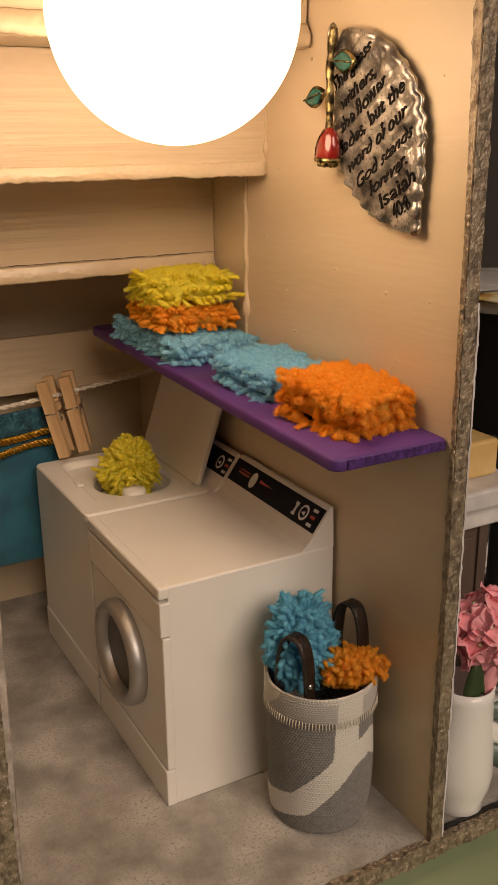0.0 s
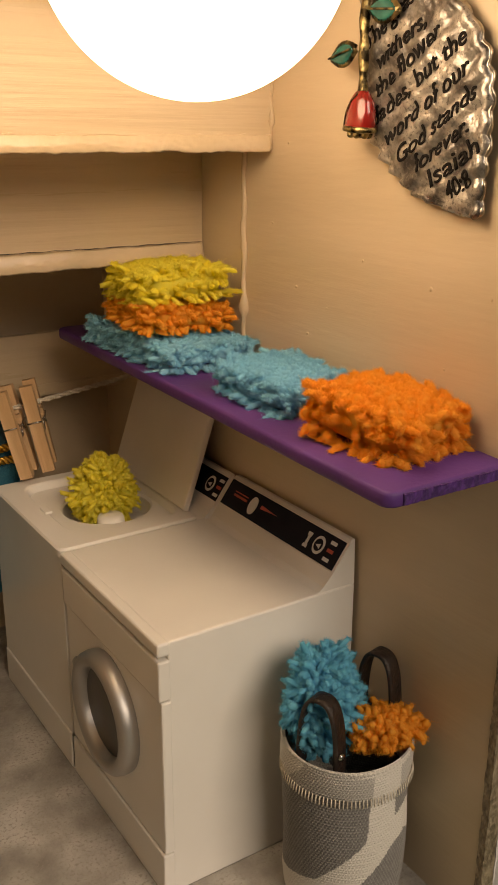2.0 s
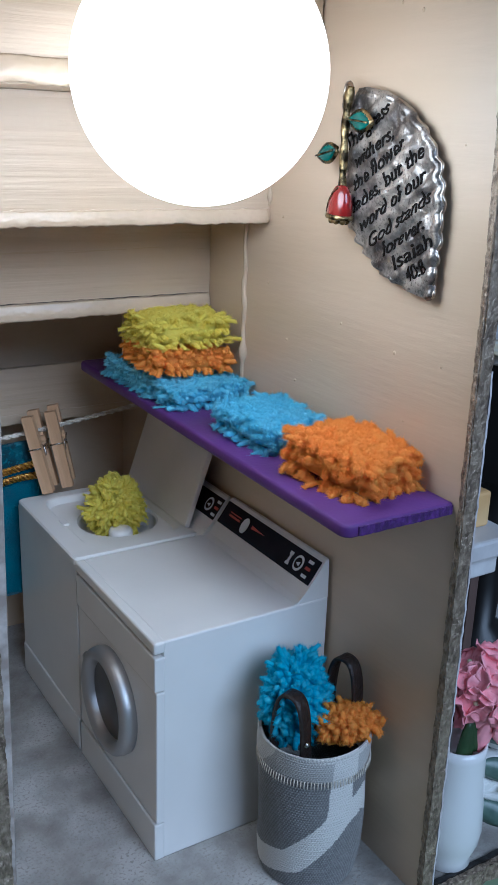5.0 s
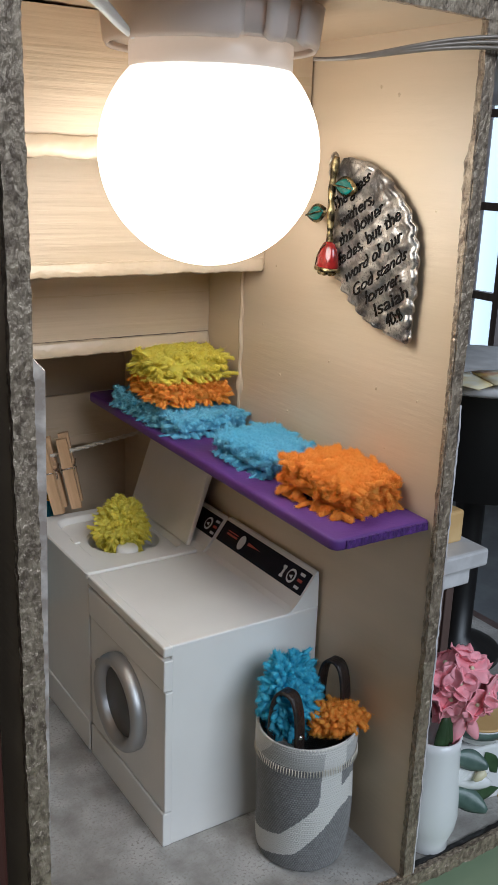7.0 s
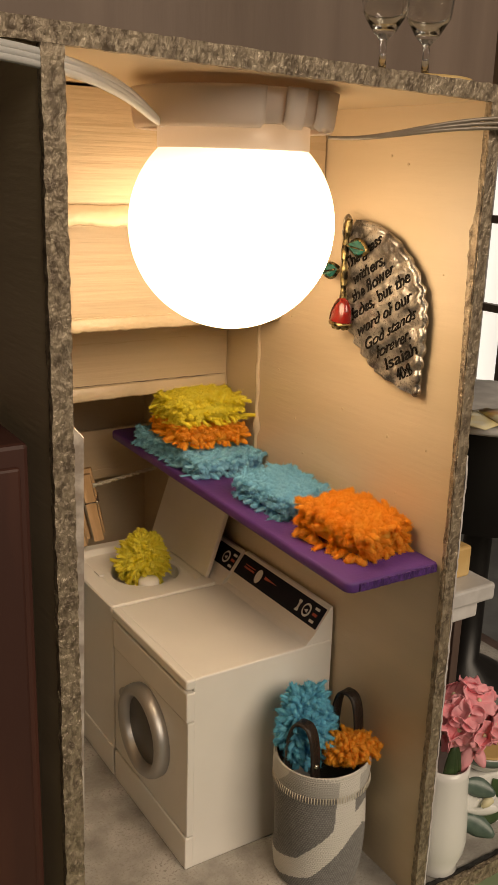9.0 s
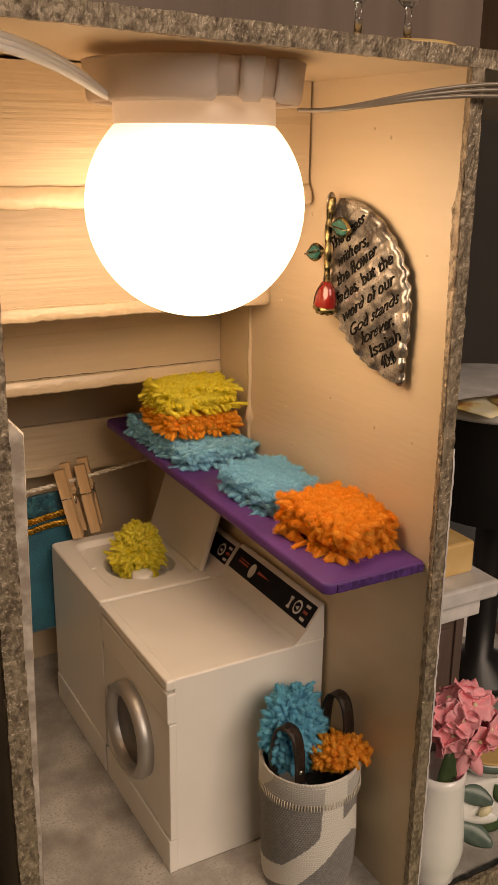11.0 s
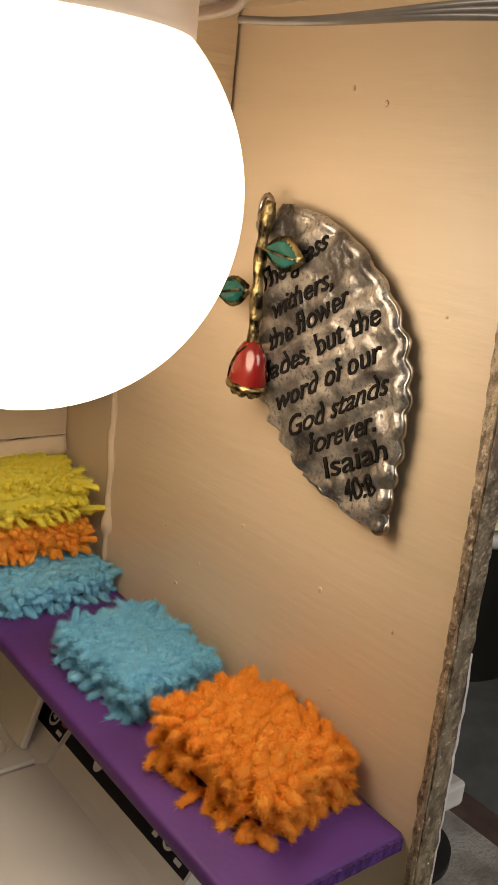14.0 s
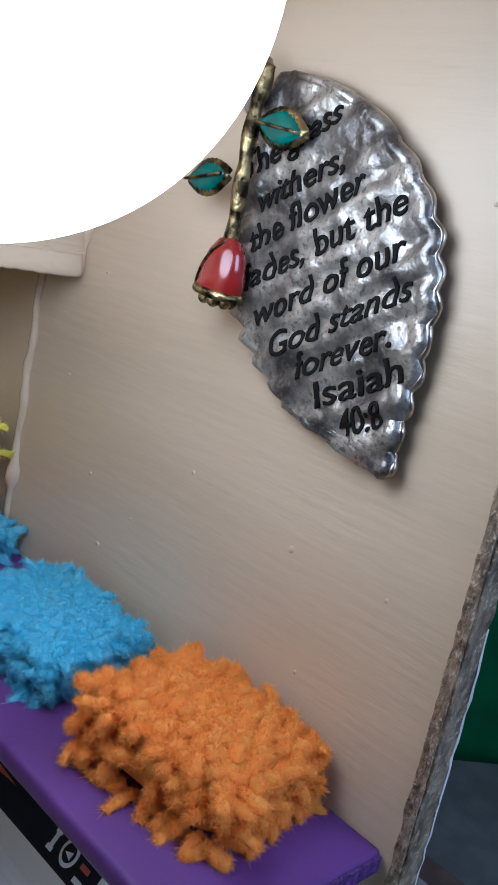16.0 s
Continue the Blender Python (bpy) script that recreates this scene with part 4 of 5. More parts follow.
# ---- pewter leaf plaque ----
plaque = thing("leaf_plaque", "hammered pewter half-leaf plaque with engraved verse on the wall", "plaque")
ZT = (0.1840, 0.1852, 0.1880, 0.1940, 0.2010, 0.2100, 0.2180, 0.2240, 0.2290, 0.2325, 0.2350, 0.2364)
LEFT = (0.0182, 0.0260, 0.0385, 0.0480, 0.0545, 0.0575, 0.0575, 0.0572, 0.0568, 0.0566, 0.0562, 0.0545)
RIGHT = (0.0176, 0.0166, 0.0166, 0.0164, 0.0158, 0.0160, 0.0182, 0.0226, 0.0285, 0.0340, 0.0410, 0.0500)


def leaf_depth(y, z, yl, yr):
    """How far the hammered face stands off the wall."""
    w = max(yl - yr, 1e-5)
    v = min(1, max(0, (yl - y) / w))
    edge = min(v * w, (1 - v) * w, (0.2364 - z) * 1.2 + 0.0002, (z - 0.184) * 1.5 + 0.0002) / 0.0022
    edge = min(1, max(0, edge))
    rim = 0.0007 * math.exp(-((1 - v) * w / 0.0011 - 0.7) ** 2) if v > 0.5 else 0
    p = Vector((0, y, z))
    ham = 0.00050 * noise.noise(p * 190) + 0.00016 * noise.noise(p * 560)
    warp = 1.7 * noise.noise(p * 95) + 0.7 * noise.noise(p * 260)
    ripple = 0.00050 * (0.45 + 0.9 * abs(noise.noise(p * 120 + Vector((4, 0, 0))))) * math.sin((z + y * 0.60) * 980 + warp)
    return 0.0016 + 0.0014 * edge ** 0.6 + rim + ham * edge + ripple


def leaf_sides(z):
    yl, yr = float(np.interp(z, ZT, LEFT)), float(np.interp(z, ZT, RIGHT))
    yl += 0.0022 * (0.6 - abs(math.sin((z + 1.2 * yl) * 430)))
    yr += 0.0009 * (0.6 - abs(math.sin(z * 700 + 0.4)))
    return max(yl, yr + 0.0003), yr


def leaf_face(u, v):
    z = 0.1840 + 0.0524 * (u ** 1.25 if u < 1 else 1)
    yl, yr = leaf_sides(z)
    y = yl + (yr - yl) * v
    return (-leaf_depth(y, z, yl, yr), y, z)


part("leaf_body", sheet(leaf_face, 170, 100, 0.0011), M_PEWTER, plaque, "dark hammered pewter", True)
rim_pts = []
for i in range(90):
    u = 0.02 + 0.95 * i / 89
    p = leaf_face(u, 1.0)
    rim_pts.append((p[0] - 0.0003, p[1] - 0.0001, p[2]))
part("bright_rim", tube(rim_pts, 0.00055, 6, taper=lambda s: 0.7 + 0.5 * abs(math.sin(s * 41))), M_PEWTER_EDGE, plaque, "worn bright scalloped rim", True)


def lettering(text, y0, z0, y1, z1, parent, mat, x):
    """One engraved line, its baseline from (y0, z0) to (y1, z1) on the wall."""
    cu = bpy.data.curves.new("lettering", "FONT")
    cu.body, cu.size, cu.extrude, cu.offset = text, 1.0, 0.0, 0.008
    tmp = bpy.data.objects.new("lettering", cu)
    scene.collection.objects.link(tmp)
    bpy.context.view_layer.update()
    me = bpy.data.meshes.new_from_object(tmp.evaluated_get(bpy.context.evaluated_depsgraph_get()))
    bpy.data.objects.remove(tmp)
    xs = [v.co.x for v in me.vertices]
    lo, wide = min(xs), max(xs) - min(xs)
    run, rise = y1 - y0, z1 - z0
    length = math.hypot(run, rise)
    k = length / wide
    tall = 0.0053
    for v in me.vertices:
        a, b = (v.co.x - lo) * k / length, v.co.y * tall
        a_y, a_z = y0 + run * a, z0 + rise * a
        slant = -0.55
        v.co = (0.0, a_y - b * slant * 0.6, a_z + b)
    bm = bmesh.new()
    bm.from_mesh(me)
    bmesh.ops.triangulate(bm, faces=bm.faces[:])
    bmesh.ops.subdivide_edges(bm, edges=bm.edges[:], cuts=2, use_grid_fill=True)
    for v in bm.verts:
        yl, yr = leaf_sides(v.co.z)
        v.co.x = -leaf_depth(v.co.y, v.co.z, yl, yr) - x
    ext = bmesh.ops.extrude_face_region(bm, geom=bm.faces[:])
    for v in ext["geom"]:
        if isinstance(v, bmesh.types.BMVert):
            v.co.x += 0.0003
    return part("engraved_line", bm, mat, parent, "blackened engraved lettering")


for text, y0, z0, y1, z1 in (("The grass", 0.0558, 0.2195, 0.0380, 0.2303), ("withers,", 0.0512, 0.2152, 0.0358, 0.2240), ("the flower", 0.0513, 0.2090, 0.0312, 0.2215),
                             ("fades, but the", 0.0507, 0.2032, 0.0232, 0.2198), ("word of our", 0.0472, 0.1982, 0.0217, 0.2138), ("God stands", 0.0422, 0.1944, 0.0190, 0.2088),
                             ("forever.", 0.0362, 0.1928, 0.0203, 0.2020), ("Isaiah", 0.0312, 0.1898, 0.0172, 0.1978), ("40:8", 0.0255, 0.1872, 0.0188, 0.1908)):
    lettering(text, y0, z0, y1, z1, plaque, M_ENGRAVE, 0.00085)

# rose charm on the plaque
stem = bezier((-0.0055, 0.0530, 0.2370), (-0.0064, 0.0545, 0.2300), (-0.0068, 0.0525, 0.2200), (-0.0068, 0.0527, 0.2095), 30)
charm = part("rose_stem", tube(stem, 0.0011, 9, taper=lambda s: 0.85 + 0.35 * abs(math.sin(s * 11))), M_BRASS, plaque, "antique brass rose stem", True)
loop_pts = [(-0.0046, 0.0552 + 0.0020 * math.cos(t * 0.42), 0.2345 + 0.0036 * math.sin(t * 0.42)) for t in range(16)]
part("jump_ring", tube(loop_pts, 0.0005, 7), M_PEWTER_EDGE, charm, "bright wire ring", True)
boss = lathe([(0.0022, 0), (0.0024, 0.0012), (0.0012, 0.0024)], 18, m=Matrix.Translation((-0.0005, 0.0592, 0.2322)) @ Matrix.Rotation(radians(-90), 4, "Y"))
part("boss", boss, M_PEWTER, plaque, "", True)


def leaflet(c, along, width, parent, lift):
    c, along = Vector(c), Vector(along)
    L = along.length
    ax = along.normalized()
    side = Vector((-1, 0, 0)).cross(ax).normalized()

    def f(scale, lift):
        def g(u, v):
            w = width * math.sin(math.pi * min(1, u * 0.98 + 0.02)) ** 0.75 * (1 + 0.05 * math.sin(u * 60)) * scale
            q = (v - 0.5) * 2
            return c + ax * (L * (u - 0.5) * (0.5 + scale / 2)) + side * q * w + Vector((-lift - 0.0007 * (1 - q * q), 0, 0))
        return g
    lf = part("rose_leaf", sheet(f(1.0, lift), 24, 10, 0.0009), M_BRASS, parent, "brass-rimmed rose leaf", True)
    part("enamel", sheet(f(0.80, lift + 0.00045), 20, 8, 0.0005), M_ENAMEL_G, lf, "teal enamel", True)
    vein = [c + ax * (L * (s - 0.5) * 0.9) + Vector((-lift - 0.0018, 0, 0)) for s in [i / 8 for i in range(9)]]
    part("vein", tube(vein, 0.00026, 5), M_BRASS, lf, "", True)


leaflet((-0.0055, 0.0473, 0.2280), (0, -0.0100, -0.0010), 0.0030, plaque, 0.0)
leaflet((-0.0062, 0.0607, 0.2193), (0, 0.0092, -0.0020), 0.0028, plaque, 0.0)
rose_m = Matrix.Translation((-0.0070, 0.0530, 0.2020)) @ Matrix.Rotation(radians(4), 4, "X") @ Matrix.Scale(0.97, 4)
bud = lathe([(0.0043, 0.0), (0.0046, 0.0012), (0.0043, 0.0040), (0.0036, 0.0068), (0.0022, 0.0088), (0.0008, 0.0094)], 30, m=rose_m @ Matrix.Diagonal((0.72, 1, 1, 1)))
rose = part("rose_bud", bud, M_ENAMEL_R, plaque, "glossy red enamel rose bud", True)
cup = lathe([(0.0030, -0.0006), (0.0049, -0.0003), (0.0051, 0.0003), (0.0048, 0.0009), (0.0044, 0.0010)], 30, m=rose_m @ Matrix.Diagonal((0.74, 1, 1, 1)))
part("bud_rim", cup, M_BRASS, rose, "brass rim", True)
for i in range(7):
    a = i * 0.9
    bm = bmesh.new()
    bmesh.ops.create_icosphere(bm, subdivisions=2, radius=0.0011, matrix=rose_m @ Matrix.Translation((0.0020 * math.cos(a) * (i > 0), 0.0025 * math.sin(a) * (i > 0), -0.0008)))
    part("petal_tip", bm, M_BRASS, rose, "dark brass petal tip", True)
fold = []
for i in range(13):
    s = i / 12
    h = 0.0004 + 0.0084 * s
    rr = float(np.interp(h, (0.0, 0.0012, 0.0040, 0.0068, 0.0088, 0.0094), (0.0043, 0.0046, 0.0043, 0.0036, 0.0022, 0.0008))) * 1.02
    a = -0.9 + 1.1 * s * s
    fold.append(rose_m @ Vector((-rr * 0.72 * math.cos(a), -rr * math.sin(a), h)))
part("petal_line", tube(fold, 0.00026, 5), M_BRASS, rose, "", True)

# small paint specks on the side wall
rng = random.Random(5)
for i in range(16):
    y, z = rng.uniform(0.012, 0.11), rng.uniform(0.140, 0.262)
    bm = bmesh.new()
    bmesh.ops.create_icosphere(bm, subdivisions=2, radius=0.0004 * rng.uniform(0.6, 1.3), matrix=Matrix.Translation((-0.0001, y, z)) @ Matrix.Diagonal((0.5, 1.0, rng.uniform(0.8, 1.3), 1)))
    tagged(part("paint_speck_trim", bm, M_GLUE, None, smooth=True), "painted-over speck on the wall", "trim", kind="structure")

# ---- neighbouring room ----
side_table = thing("pedestal_table", "dark wooden pedestal with a white marble top next door", "table")
part("top", box(0.010, 0.0685, 0.0380, 0.095, 0.0872, 0.0945, 0.0012), M_MARBLE, side_table, "white marble slab")
part("apron", box(0.014, 0.0635, 0.0420, 0.090, 0.0790, 0.0872, 0.0008), M_MARBLE, side_table, "white marble apron")
part("cabinet", box(0.018, 0.0590, 0.0460, 0.086, 0.0, 0.0790), M_DARKWOOD, side_table, "dark brown panel")
part("door_panel", box(0.024, 0.0530, 0.0452, 0.0460, 0.006, 0.0740, 0.0003), M_DARKWOOD, side_table)
part("pilaster", box(0.0545, 0.0585, 0.0448, 0.0460, 0.0, 0.0785, 0.0003), M_DARKWOOD, side_table)
tagged(part("wooden_box", box(0.030, 0.0635, 0.0480, 0.074, 0.0946, 0.1080, 0.0012), M_SOAP), "small honey-coloured box on the marble top", "box")
bm = bmesh.new()
bmesh.ops.create_icosphere(bm, subdivisions=2, radius=0.003, matrix=Matrix.Translation((0.046, 0.056, 0.1103)))
tagged(part("orange_bead", bm, M_ORANGE, None, smooth=True), "tiny orange bead on the honey box", "bead")

vase = thing("flower_vase", "white ceramic vase with a moulded lily in relief", "vase", (0.0195, 0.0090, 0.0))
part("body", lathe([(0.0070, 0.0), (0.0078, 0.0006), (0.0074, 0.0030), (0.0096, 0.0090), (0.0102, 0.0140), (0.0098, 0.0230), (0.0090, 0.0320), (0.0086, 0.0420), (0.0088, 0.0460), (0.0080, 0.0458), (0.0066, 0.0400)], 40), M_CERAMIC, vase, "", True)


def petal(c, tip, width, mat, parent, name, curl=0.3, thick=0.0007):
    c, tip = Vector(c), Vector(tip)
    ax = tip - c
    side = ax.cross(Vector((0.48, 0.87, -0.2))).normalized()
    up = side.cross(ax.normalized())

    def g(u, v):
        w = width * math.sin(math.pi * min(1, u * 0.93 + 0.05)) ** 0.7
        q = (v - 0.5) * 2
        return c + ax * u + side * q * w + up * (q * q * w * 0.5 + curl * ax.length * u * u * 0.5)
    return part(name, sheet(g, 10, 6, thick), mat, parent, "", True)


RIGHT_W = Vector((0.84, -0.54, 0))
lily = Vector((0.0072, -0.0048, 0.0262))
for r, up, w in ((0.0062, 0.0088, 0.0030), (0.0112, 0.0046, 0.0026), (0.0128, -0.0012, 0.0030), (0.0085, 0.0012, 0.0036), (0.0030, 0.0075, 0.0026)):
    petal(lily, lily + RIGHT_W * r + Vector((0, 0, up)), w, M_CERAMIC, vase, "lily_petal", 0.25, 0.0012)
part("lily_heart", lathe([(0.0006, 0.0), (0.0016, 0.0020), (0.0018, 0.0046), (0.0008, 0.0052)], 14, m=Matrix.Translation(lily + RIGHT_W * 0.0055 + Vector((-0.001, -0.002, 0.002))) @ Matrix.Rotation(radians(60), 4, "Y")), M_CREAM, vase, "pale yellow lily heart", True)
for z0, r, up, w in ((0.0372, 0.0112, -0.0032, 0.0036), (0.0222, 0.0125, -0.0062, 0.0040)):
    q = Vector((0.0052, -0.0050, z0))
    petal(q, q + RIGHT_W * r + Vector((0, 0, up)), w, M_SAGE, vase, "glazed_leaf", -0.25, 0.0010)

bouquet = thing("pink_flower", "pink artificial hydrangea bloom in the white vase", "flower", (0.0280, 0.0090, 0.0620))
part("stalk", tube([(-0.009, 0, -0.026), (-0.006, 0, -0.014), (0, 0, 0)], 0.0012, 8), M_STEM, bouquet, "green stalk", True)
rng = random.Random(11)


def floret(c, d, size):
    """Four rounded, waved petals round a pale heart."""
    t1 = d.orthogonal().normalized()
    t2 = d.cross(t1)
    spin = rng.random() * 6
    fl = None
    for k in range(4):
        a = spin + k * math.pi / 2 + rng.gauss(0, 0.12)
        out = t1 * math.cos(a) + t2 * math.sin(a)
        side = d.cross(out)
        ph, cup = rng.random() * 6, rng.uniform(-0.12, 0.40)

        def g(u, v, out=out, side=side, ph=ph, cup=cup):
            q = (v - 0.5) * 2
            w = size * 0.56 * math.sin(math.pi * min(1, u * 0.74 + 0.16)) ** 0.55 * (0.35 + 0.65 * min(1, u * 2.2))
            wave = 0.06 * math.sin(q * 5 + ph) * u + 0.05 * math.sin(u * 9 + ph + q * 2) * u
            return c + out * size * (u - 0.10 * q * q * u) + side * q * w + d * size * (cup * u * u + 0.16 * q * q * u + wave)
        p = part("petal", sheet(g, 9, 8, 0.0003), M_PINK, fl or bouquet, "", True)
        fl = fl or p
    part("heart", lathe([(0.0007, 0.0), (0.0009, 0.0006), (0.0004, 0.0011)], 10, m=Matrix.Translation(c) @ d.to_track_quat("Z", "Y").to_matrix().to_4x4()), M_CREAM, fl, "pale flower heart", True)


for i in range(24):
    z = 0.95 - 1.75 * (i + 0.5) / 24
    t = i * 2.39996
    d = Vector((math.sqrt(1 - z * z) * math.cos(t), math.sqrt(1 - z * z) * math.sin(t), z))
    d = (d + Vector((rng.gauss(0, 0.12), rng.gauss(0, 0.12), rng.gauss(0, 0.1)))).normalized()
    floret(Vector((d.x * 0.0098, d.y * 0.0098, d.z * 0.0105)), d, rng.uniform(0.0056, 0.0074))
q = Vector((-0.004, -0.007, -0.008))
petal(q, q + RIGHT_W * -0.002 + Vector((0, 0, -0.0110)), 0.0026, M_PINK, bouquet, "drooping_petal", 0.2, 0.0004)
petal(q + Vector((0.002, 0, 0)), q + RIGHT_W * 0.006 + Vector((0, 0, -0.0085)), 0.0022, M_PINK, bouquet, "drooping_petal", 0.2, 0.0004)
for i in range(3):
    petal((-0.008, -0.003, -0.008), (-0.013 + i * 0.003, -0.006, -0.026 + i * 0.004), 0.0020, M_STEM, bouquet, "leaf")

# leaf-painted box and bowl behind the vase
planter = thing("painted_box", "white ceramic box painted with green leaves beside the vase", "box", (0.0530, 0.0235, 0.0), turn=-12)
part("body", box(-0.0110, 0.0110, -0.0080, 0.0080, 0.0, 0.0240, 0.0008), M_CERAMIC, planter)
for x, z, a, L in ((-0.004, 0.0080, 20, 0.0130), (0.005, 0.0170, 60, 0.0120), (0.003, 0.0035, -8, 0.0140)):
    m = Matrix.Translation((x, -0.0082, z)) @ Matrix.Rotation(radians(a), 4, "Y")
    lf = sheet(lambda u, v: m @ Vector(((u - 0.5) * L, -0.0002, (v - 0.5) * 0.0062 * math.sin(math.pi * min(1, u * 0.97 + 0.02)))), 14, 4, 0.0003)
    part("painted_leaf", lf, M_STEM, planter, "dark green painted leaf", True)
part("corner_strip", box(0.0104, 0.0113, -0.0083, -0.0070, 0.0, 0.0240, 0.0002), M_SOAP, planter, "mustard corner strip")
bowl = thing("painted_bowl", "small white and green bowl standing on the painted box", "bowl", (0.0550, 0.0225, 0.0241))
part("body", lathe([(0.0062, 0.0), (0.0100, 0.0030), (0.0122, 0.0075), (0.0126, 0.0105), (0.0120, 0.0105), (0.0096, 0.0042), (0.0020, 0.0020)], 40), M_CERAMIC, bowl, "", True)
part("green_band", lathe([(0.0117, 0.0058), (0.0124, 0.0075), (0.0127, 0.0092), (0.0124, 0.0094), (0.0116, 0.0060)], 40), M_SAGE, bowl, "green glazed band", True)
part("rim", lathe([(0.0119, 0.0102), (0.0128, 0.0102), (0.0128, 0.0109), (0.0119, 0.0109)], 40), M_SOAP, bowl, "mustard rim", True)

cafe = thing("round_table", "black miniature table with a grey top beyond the partition", "table", (0.128, 0.105, 0.0))
part("tabletop", lathe([(0.048, 0.1440), (0.050, 0.1455), (0.050, 0.1480), (0.048, 0.1490)], 48), M_MARBLE, cafe, "grey stone top", True)
part("column", lathe([(0.022, 0.0), (0.022, 0.004), (0.007, 0.012), (0.007, 0.086), (0.034, 0.092), (0.036, 0.1400), (0.040, 0.1438)], 40), M_BLACK, cafe, "black body", True)
for k, (x, y, r, a) in enumerate(((0.098, 0.080, 8, 0.0), (0.112, 0.070, -22, 0.0012))):
    bm = sheet(lambda u, v: ((u - 0.5) * 0.034, (v - 0.5) * 0.024, 0.0006 * math.sin(u * 5)), 10, 4, 0.0006)
    c = part("printed_card", bm, M_CARD, None, smooth=True)
    c.matrix_world = pose(x, y, 0.1500 + a, 0, 0, r)
    tagged(c, "yellow and cream printed card lying on the table", "card", "cards on the table")

# dividing room on the other side
cab = thing("tall_cabinet", "dark mahogany cabinet standing beside the dividing wall", "cabinet")
part("carcass", box(-0.200, -0.1345, 0.004, 0.060, 0.0, 0.1890, 0.0012), M_REDWOOD, cab)
part("door", box(-0.196, -0.1372, 0.0018, 0.0040, 0.006, 0.1840, 0.0008), M_REDWOOD, cab)
structure("wall_neighbour_west", box(-0.34, -0.1305, 0.130, 0.134, 0.0, 0.268), M_STREAK, "streaked dark brown wall of the next room", "wall")

# room above
structure("wall_upper", box(-0.34, 0.20, 0.110, 0.114, 0.2865, 0.45), M_DIM, "dim brown back wall of the room above", "wall")


def goblet(x, y, s):
    g = thing("wine_glass", "clear miniature wine glass on the upper floor", "glass", (x, y, 0.2795), "wine glasses upstairs")
    prof = [(0.0068, 0.0), (0.0070, 0.0005), (0.0014, 0.0016), (0.0011, 0.0110), (0.0040, 0.0140), (0.0078, 0.0200), (0.0086, 0.0270), (0.0074, 0.0350), (0.0070, 0.0350), (0.0080, 0.0270), (0.0072, 0.0205), (0.0036, 0.0150)]
    part("bowl_and_stem", lathe([(r * s, z * s) for r, z in prof], 32), M_GLASS, g, "", True)


goblet(-0.0150, 0.030, 0.85)
goblet(0.0035, 0.032, 0.88)
tagged(part("coaster", lathe([(0.0180, 0.2762), (0.0190, 0.2768), (0.0190, 0.2788), (0.0182, 0.2793)], 48, m=Matrix.Translation((-0.004, 0.030, 0))), M_SOAP), "round mustard yellow tray under the glasses", "tray")
structure("wall_upper_edge_trim", ragged_box(0.0164, 0.0210, -0.0010, 0.0014, 0.2775, 0.40, 0.0010, 0.0005, 8), M_EDGE, "rough silver cut edge of the upper partition", "trim")
structure("wall_upper_east", box(0.0165, 0.0208, 0.0014, 0.016, 0.2765, 0.40), M_DIM, "upper partition wall", "wall")

# ---- surroundings ----
structure("floor_seam_trim", ragged_box(0.006, 0.165, 0.0008, 0.0026, 0.0001, 0.0009, 0.0009, 0.0003, 9), M_BLACK, "dark crumbly line along the floor's front edge", "trim")
structure("skirting_trim", box(0.095, 0.165, 0.135, 0.139, 0.0, 0.012, 0.0008), M_PAPER, "pale skirting strip at the end of the next room's floor", "trim")
structure("ground", box(-0.45, 0.175, -0.10, 0.24, -0.030, -0.0105, 0.002), M_GREEN, "green painted base board under the dollhouse", "base")
table = thing("display_table", "dark table that carries the dollhouse", "table")
part("tabletop", box(-0.60, 0.22, -0.12, 0.55, -0.055, -0.0305, 0.003), M_DARKWOOD, table)
for x in (-0.57, 0.19):
    for y in (-0.09, 0.52):
        part("leg", box(x - 0.025, x + 0.025, y - 0.025, y + 0.025, -0.75, -0.0555, 0.003), M_DARKWOOD, table)
bag = thing("shopping_bag", "green carrier bag with a white ring mark on the floor", "bag", (1.58, 0.74, -0.75), turn=-35)
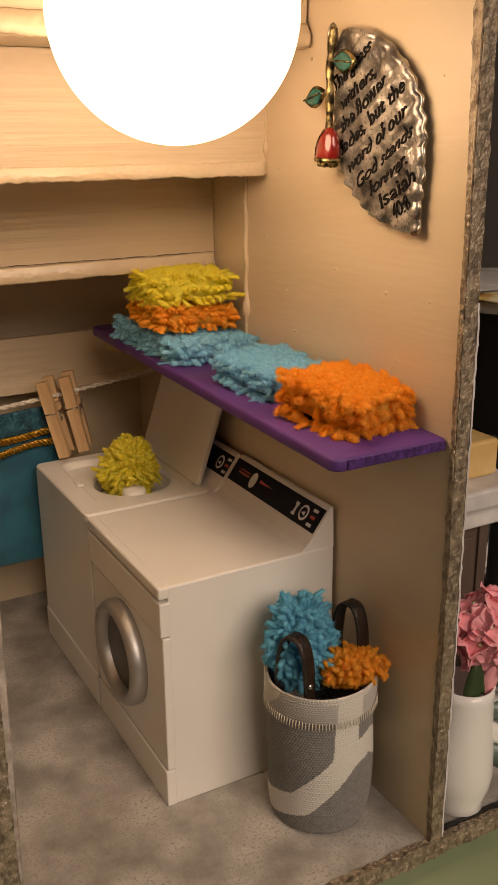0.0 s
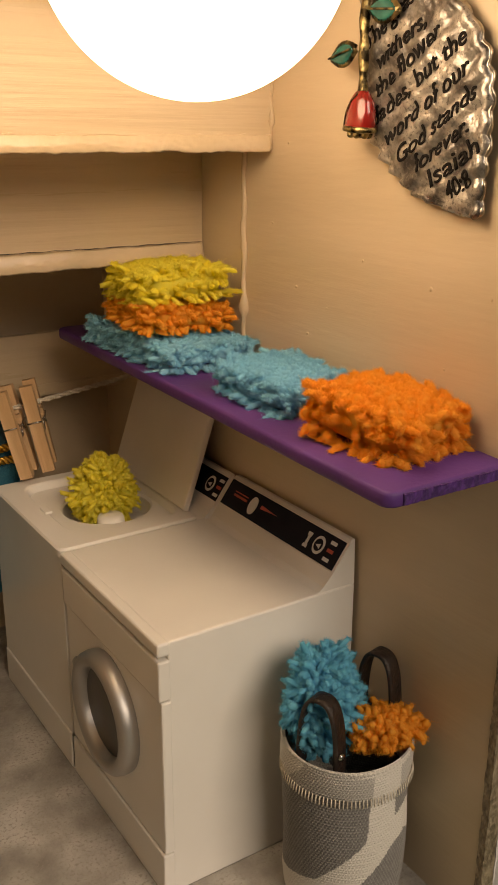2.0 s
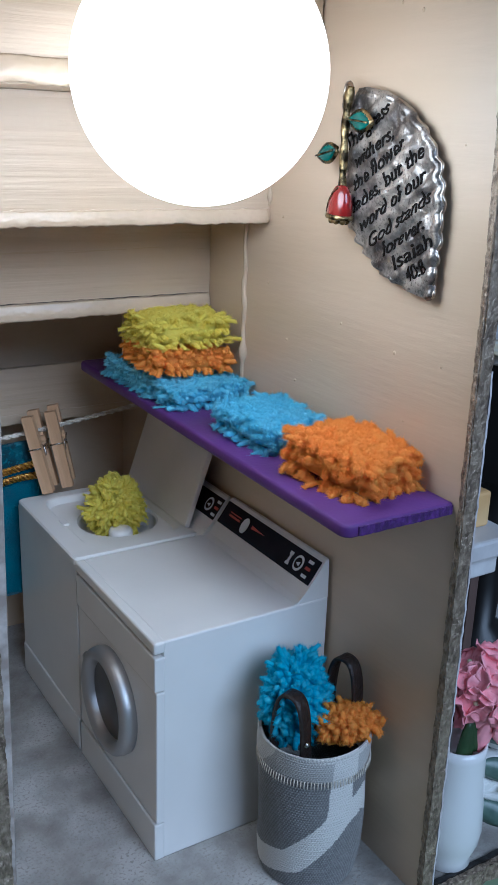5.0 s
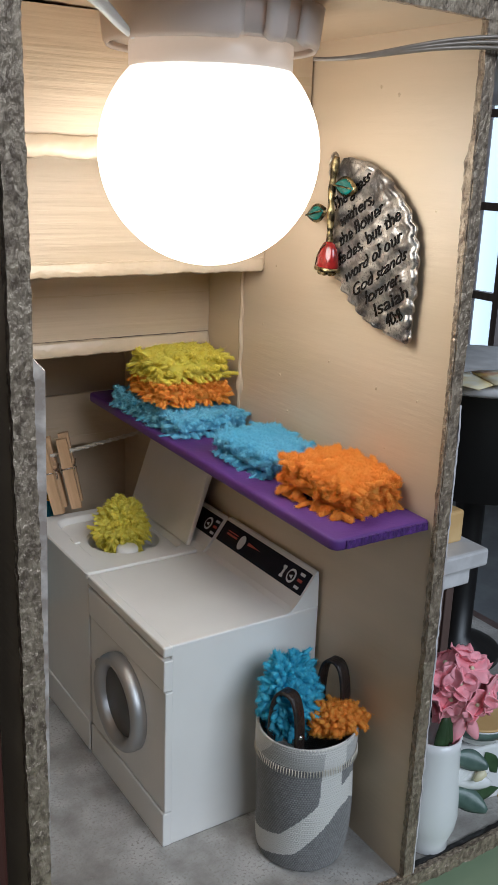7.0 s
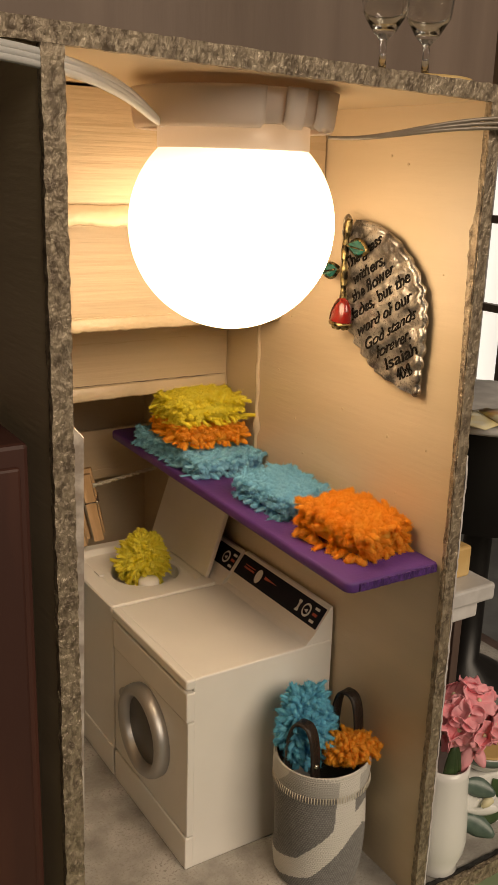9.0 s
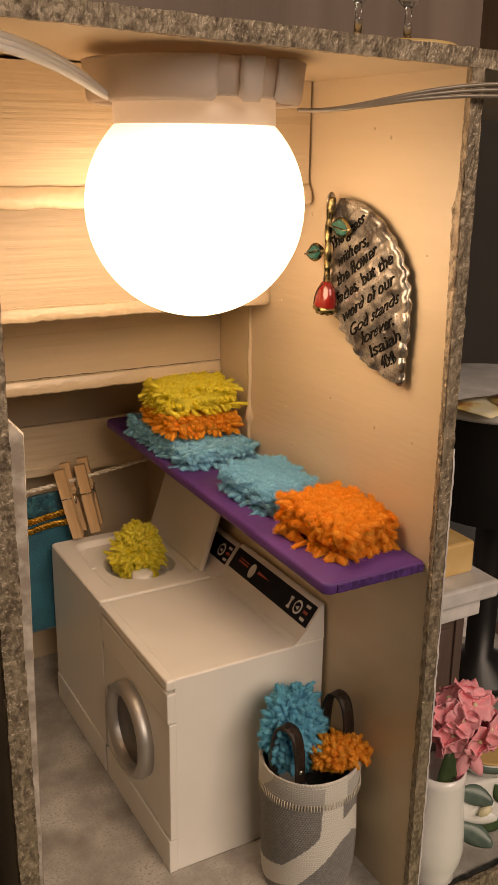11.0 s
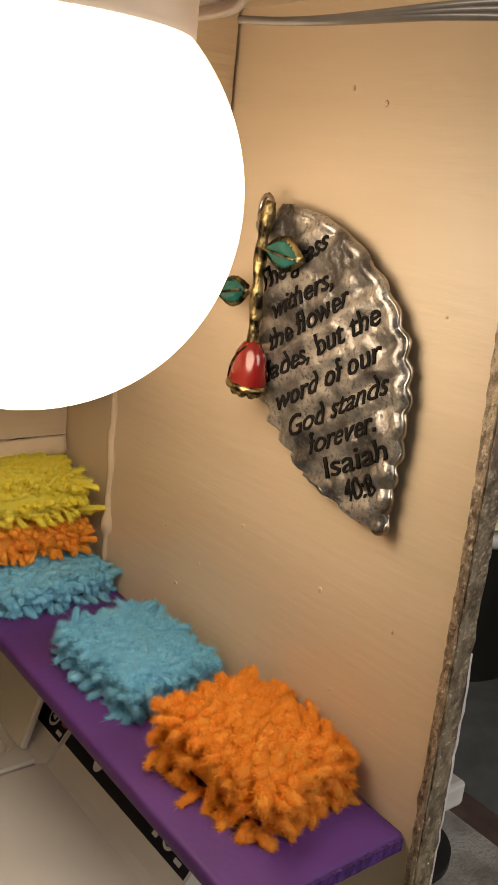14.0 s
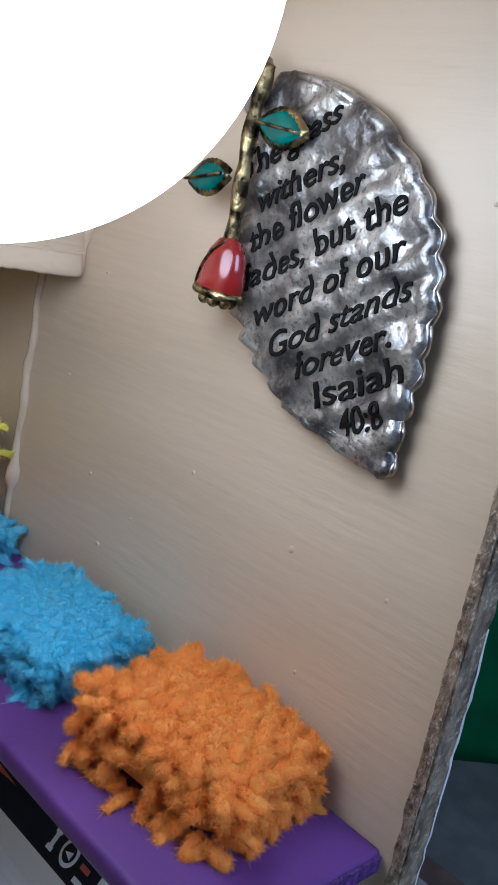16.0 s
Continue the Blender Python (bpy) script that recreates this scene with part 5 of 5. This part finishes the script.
bb = sheet(lambda u, v: (0.17 * math.copysign(abs(math.cos(2 * math.pi * u)) ** 0.35, math.cos(2 * math.pi * u)) * (1 - 0.12 * v), 0.10 * math.copysign(abs(math.sin(2 * math.pi * u)) ** 0.35, math.sin(2 * math.pi * u)) * (1 - 0.25 * v), 0.42 * v), 48, 12, 0.003)
part("body", bb, M_BAG, bag, "", True)
part("ring_mark", tube([(0.05 + 0.055 * math.cos(i * 0.3), -0.104, 0.20 + 0.07 * math.sin(i * 0.3)) for i in range(21)], 0.010, 8), M_PRINTW, bag, "white printed ring", True)
structure("room_floor", box(-2.4, 2.0, -2.4, 2.4, -0.80, -0.75), M_TILE, "grey tiled floor of the surrounding room", "floor")
structure("room_ceiling", box(-2.4, 2.0, -2.4, 2.4, 1.70, 1.75), M_ROOM, "plain ceiling of the surrounding room", "ceiling")
structure("room_wall_1", box(-2.45, -2.4, -2.4, 2.4, -0.75, 1.70), M_ROOM, "plain painted wall", "wall")
structure("room_wall_3", box(-2.4, 2.0, -2.45, -2.4, -0.75, 1.70), M_ROOM, "plain painted wall", "wall")
structure("room_wall_4", box(-2.4, 2.0, 2.4, 2.45, -0.75, 1.70), M_ROOM, "plain painted wall", "wall")
WY0, WY1, WZ0, WZ1 = 1.56, 1.96, -0.42, 0.95
for a0, a1, c0, c1 in ((-2.4, WY0, -0.75, 1.70), (WY1, 2.4, -0.75, 1.70), (WY0, WY1, -0.75, WZ0), (WY0, WY1, WZ1, 1.70)):
    structure("room_wall_2", box(2.0, 2.06, a0, a1, c0, c1), M_ROOM, "plain painted wall with a window", "wall")
win = thing("window_1", "white casement window with small panes", "window", kind="structure")
for i in range(6):
    z = WZ0 + (WZ1 - WZ0) * i / 5
    part("bar", box(2.015, 2.04, WY0, WY1, z - 0.012, z + 0.012), M_DIM, win)
for i in range(4):
    y = WY0 + (WY1 - WY0) * i / 3
    part("bar", box(2.012, 2.043, y - 0.012, y + 0.012, WZ0, WZ1), M_DIM, win)
sky = glowing("pale_daylight", (0.85, 0.92, 1.0), 0.6)
structure("backdrop", box(2.10, 2.12, WY0 - 0.2, WY1 + 0.2, WZ0 - 0.2, WZ1 + 0.2), sky, "pale daylight outside the window", "backdrop")
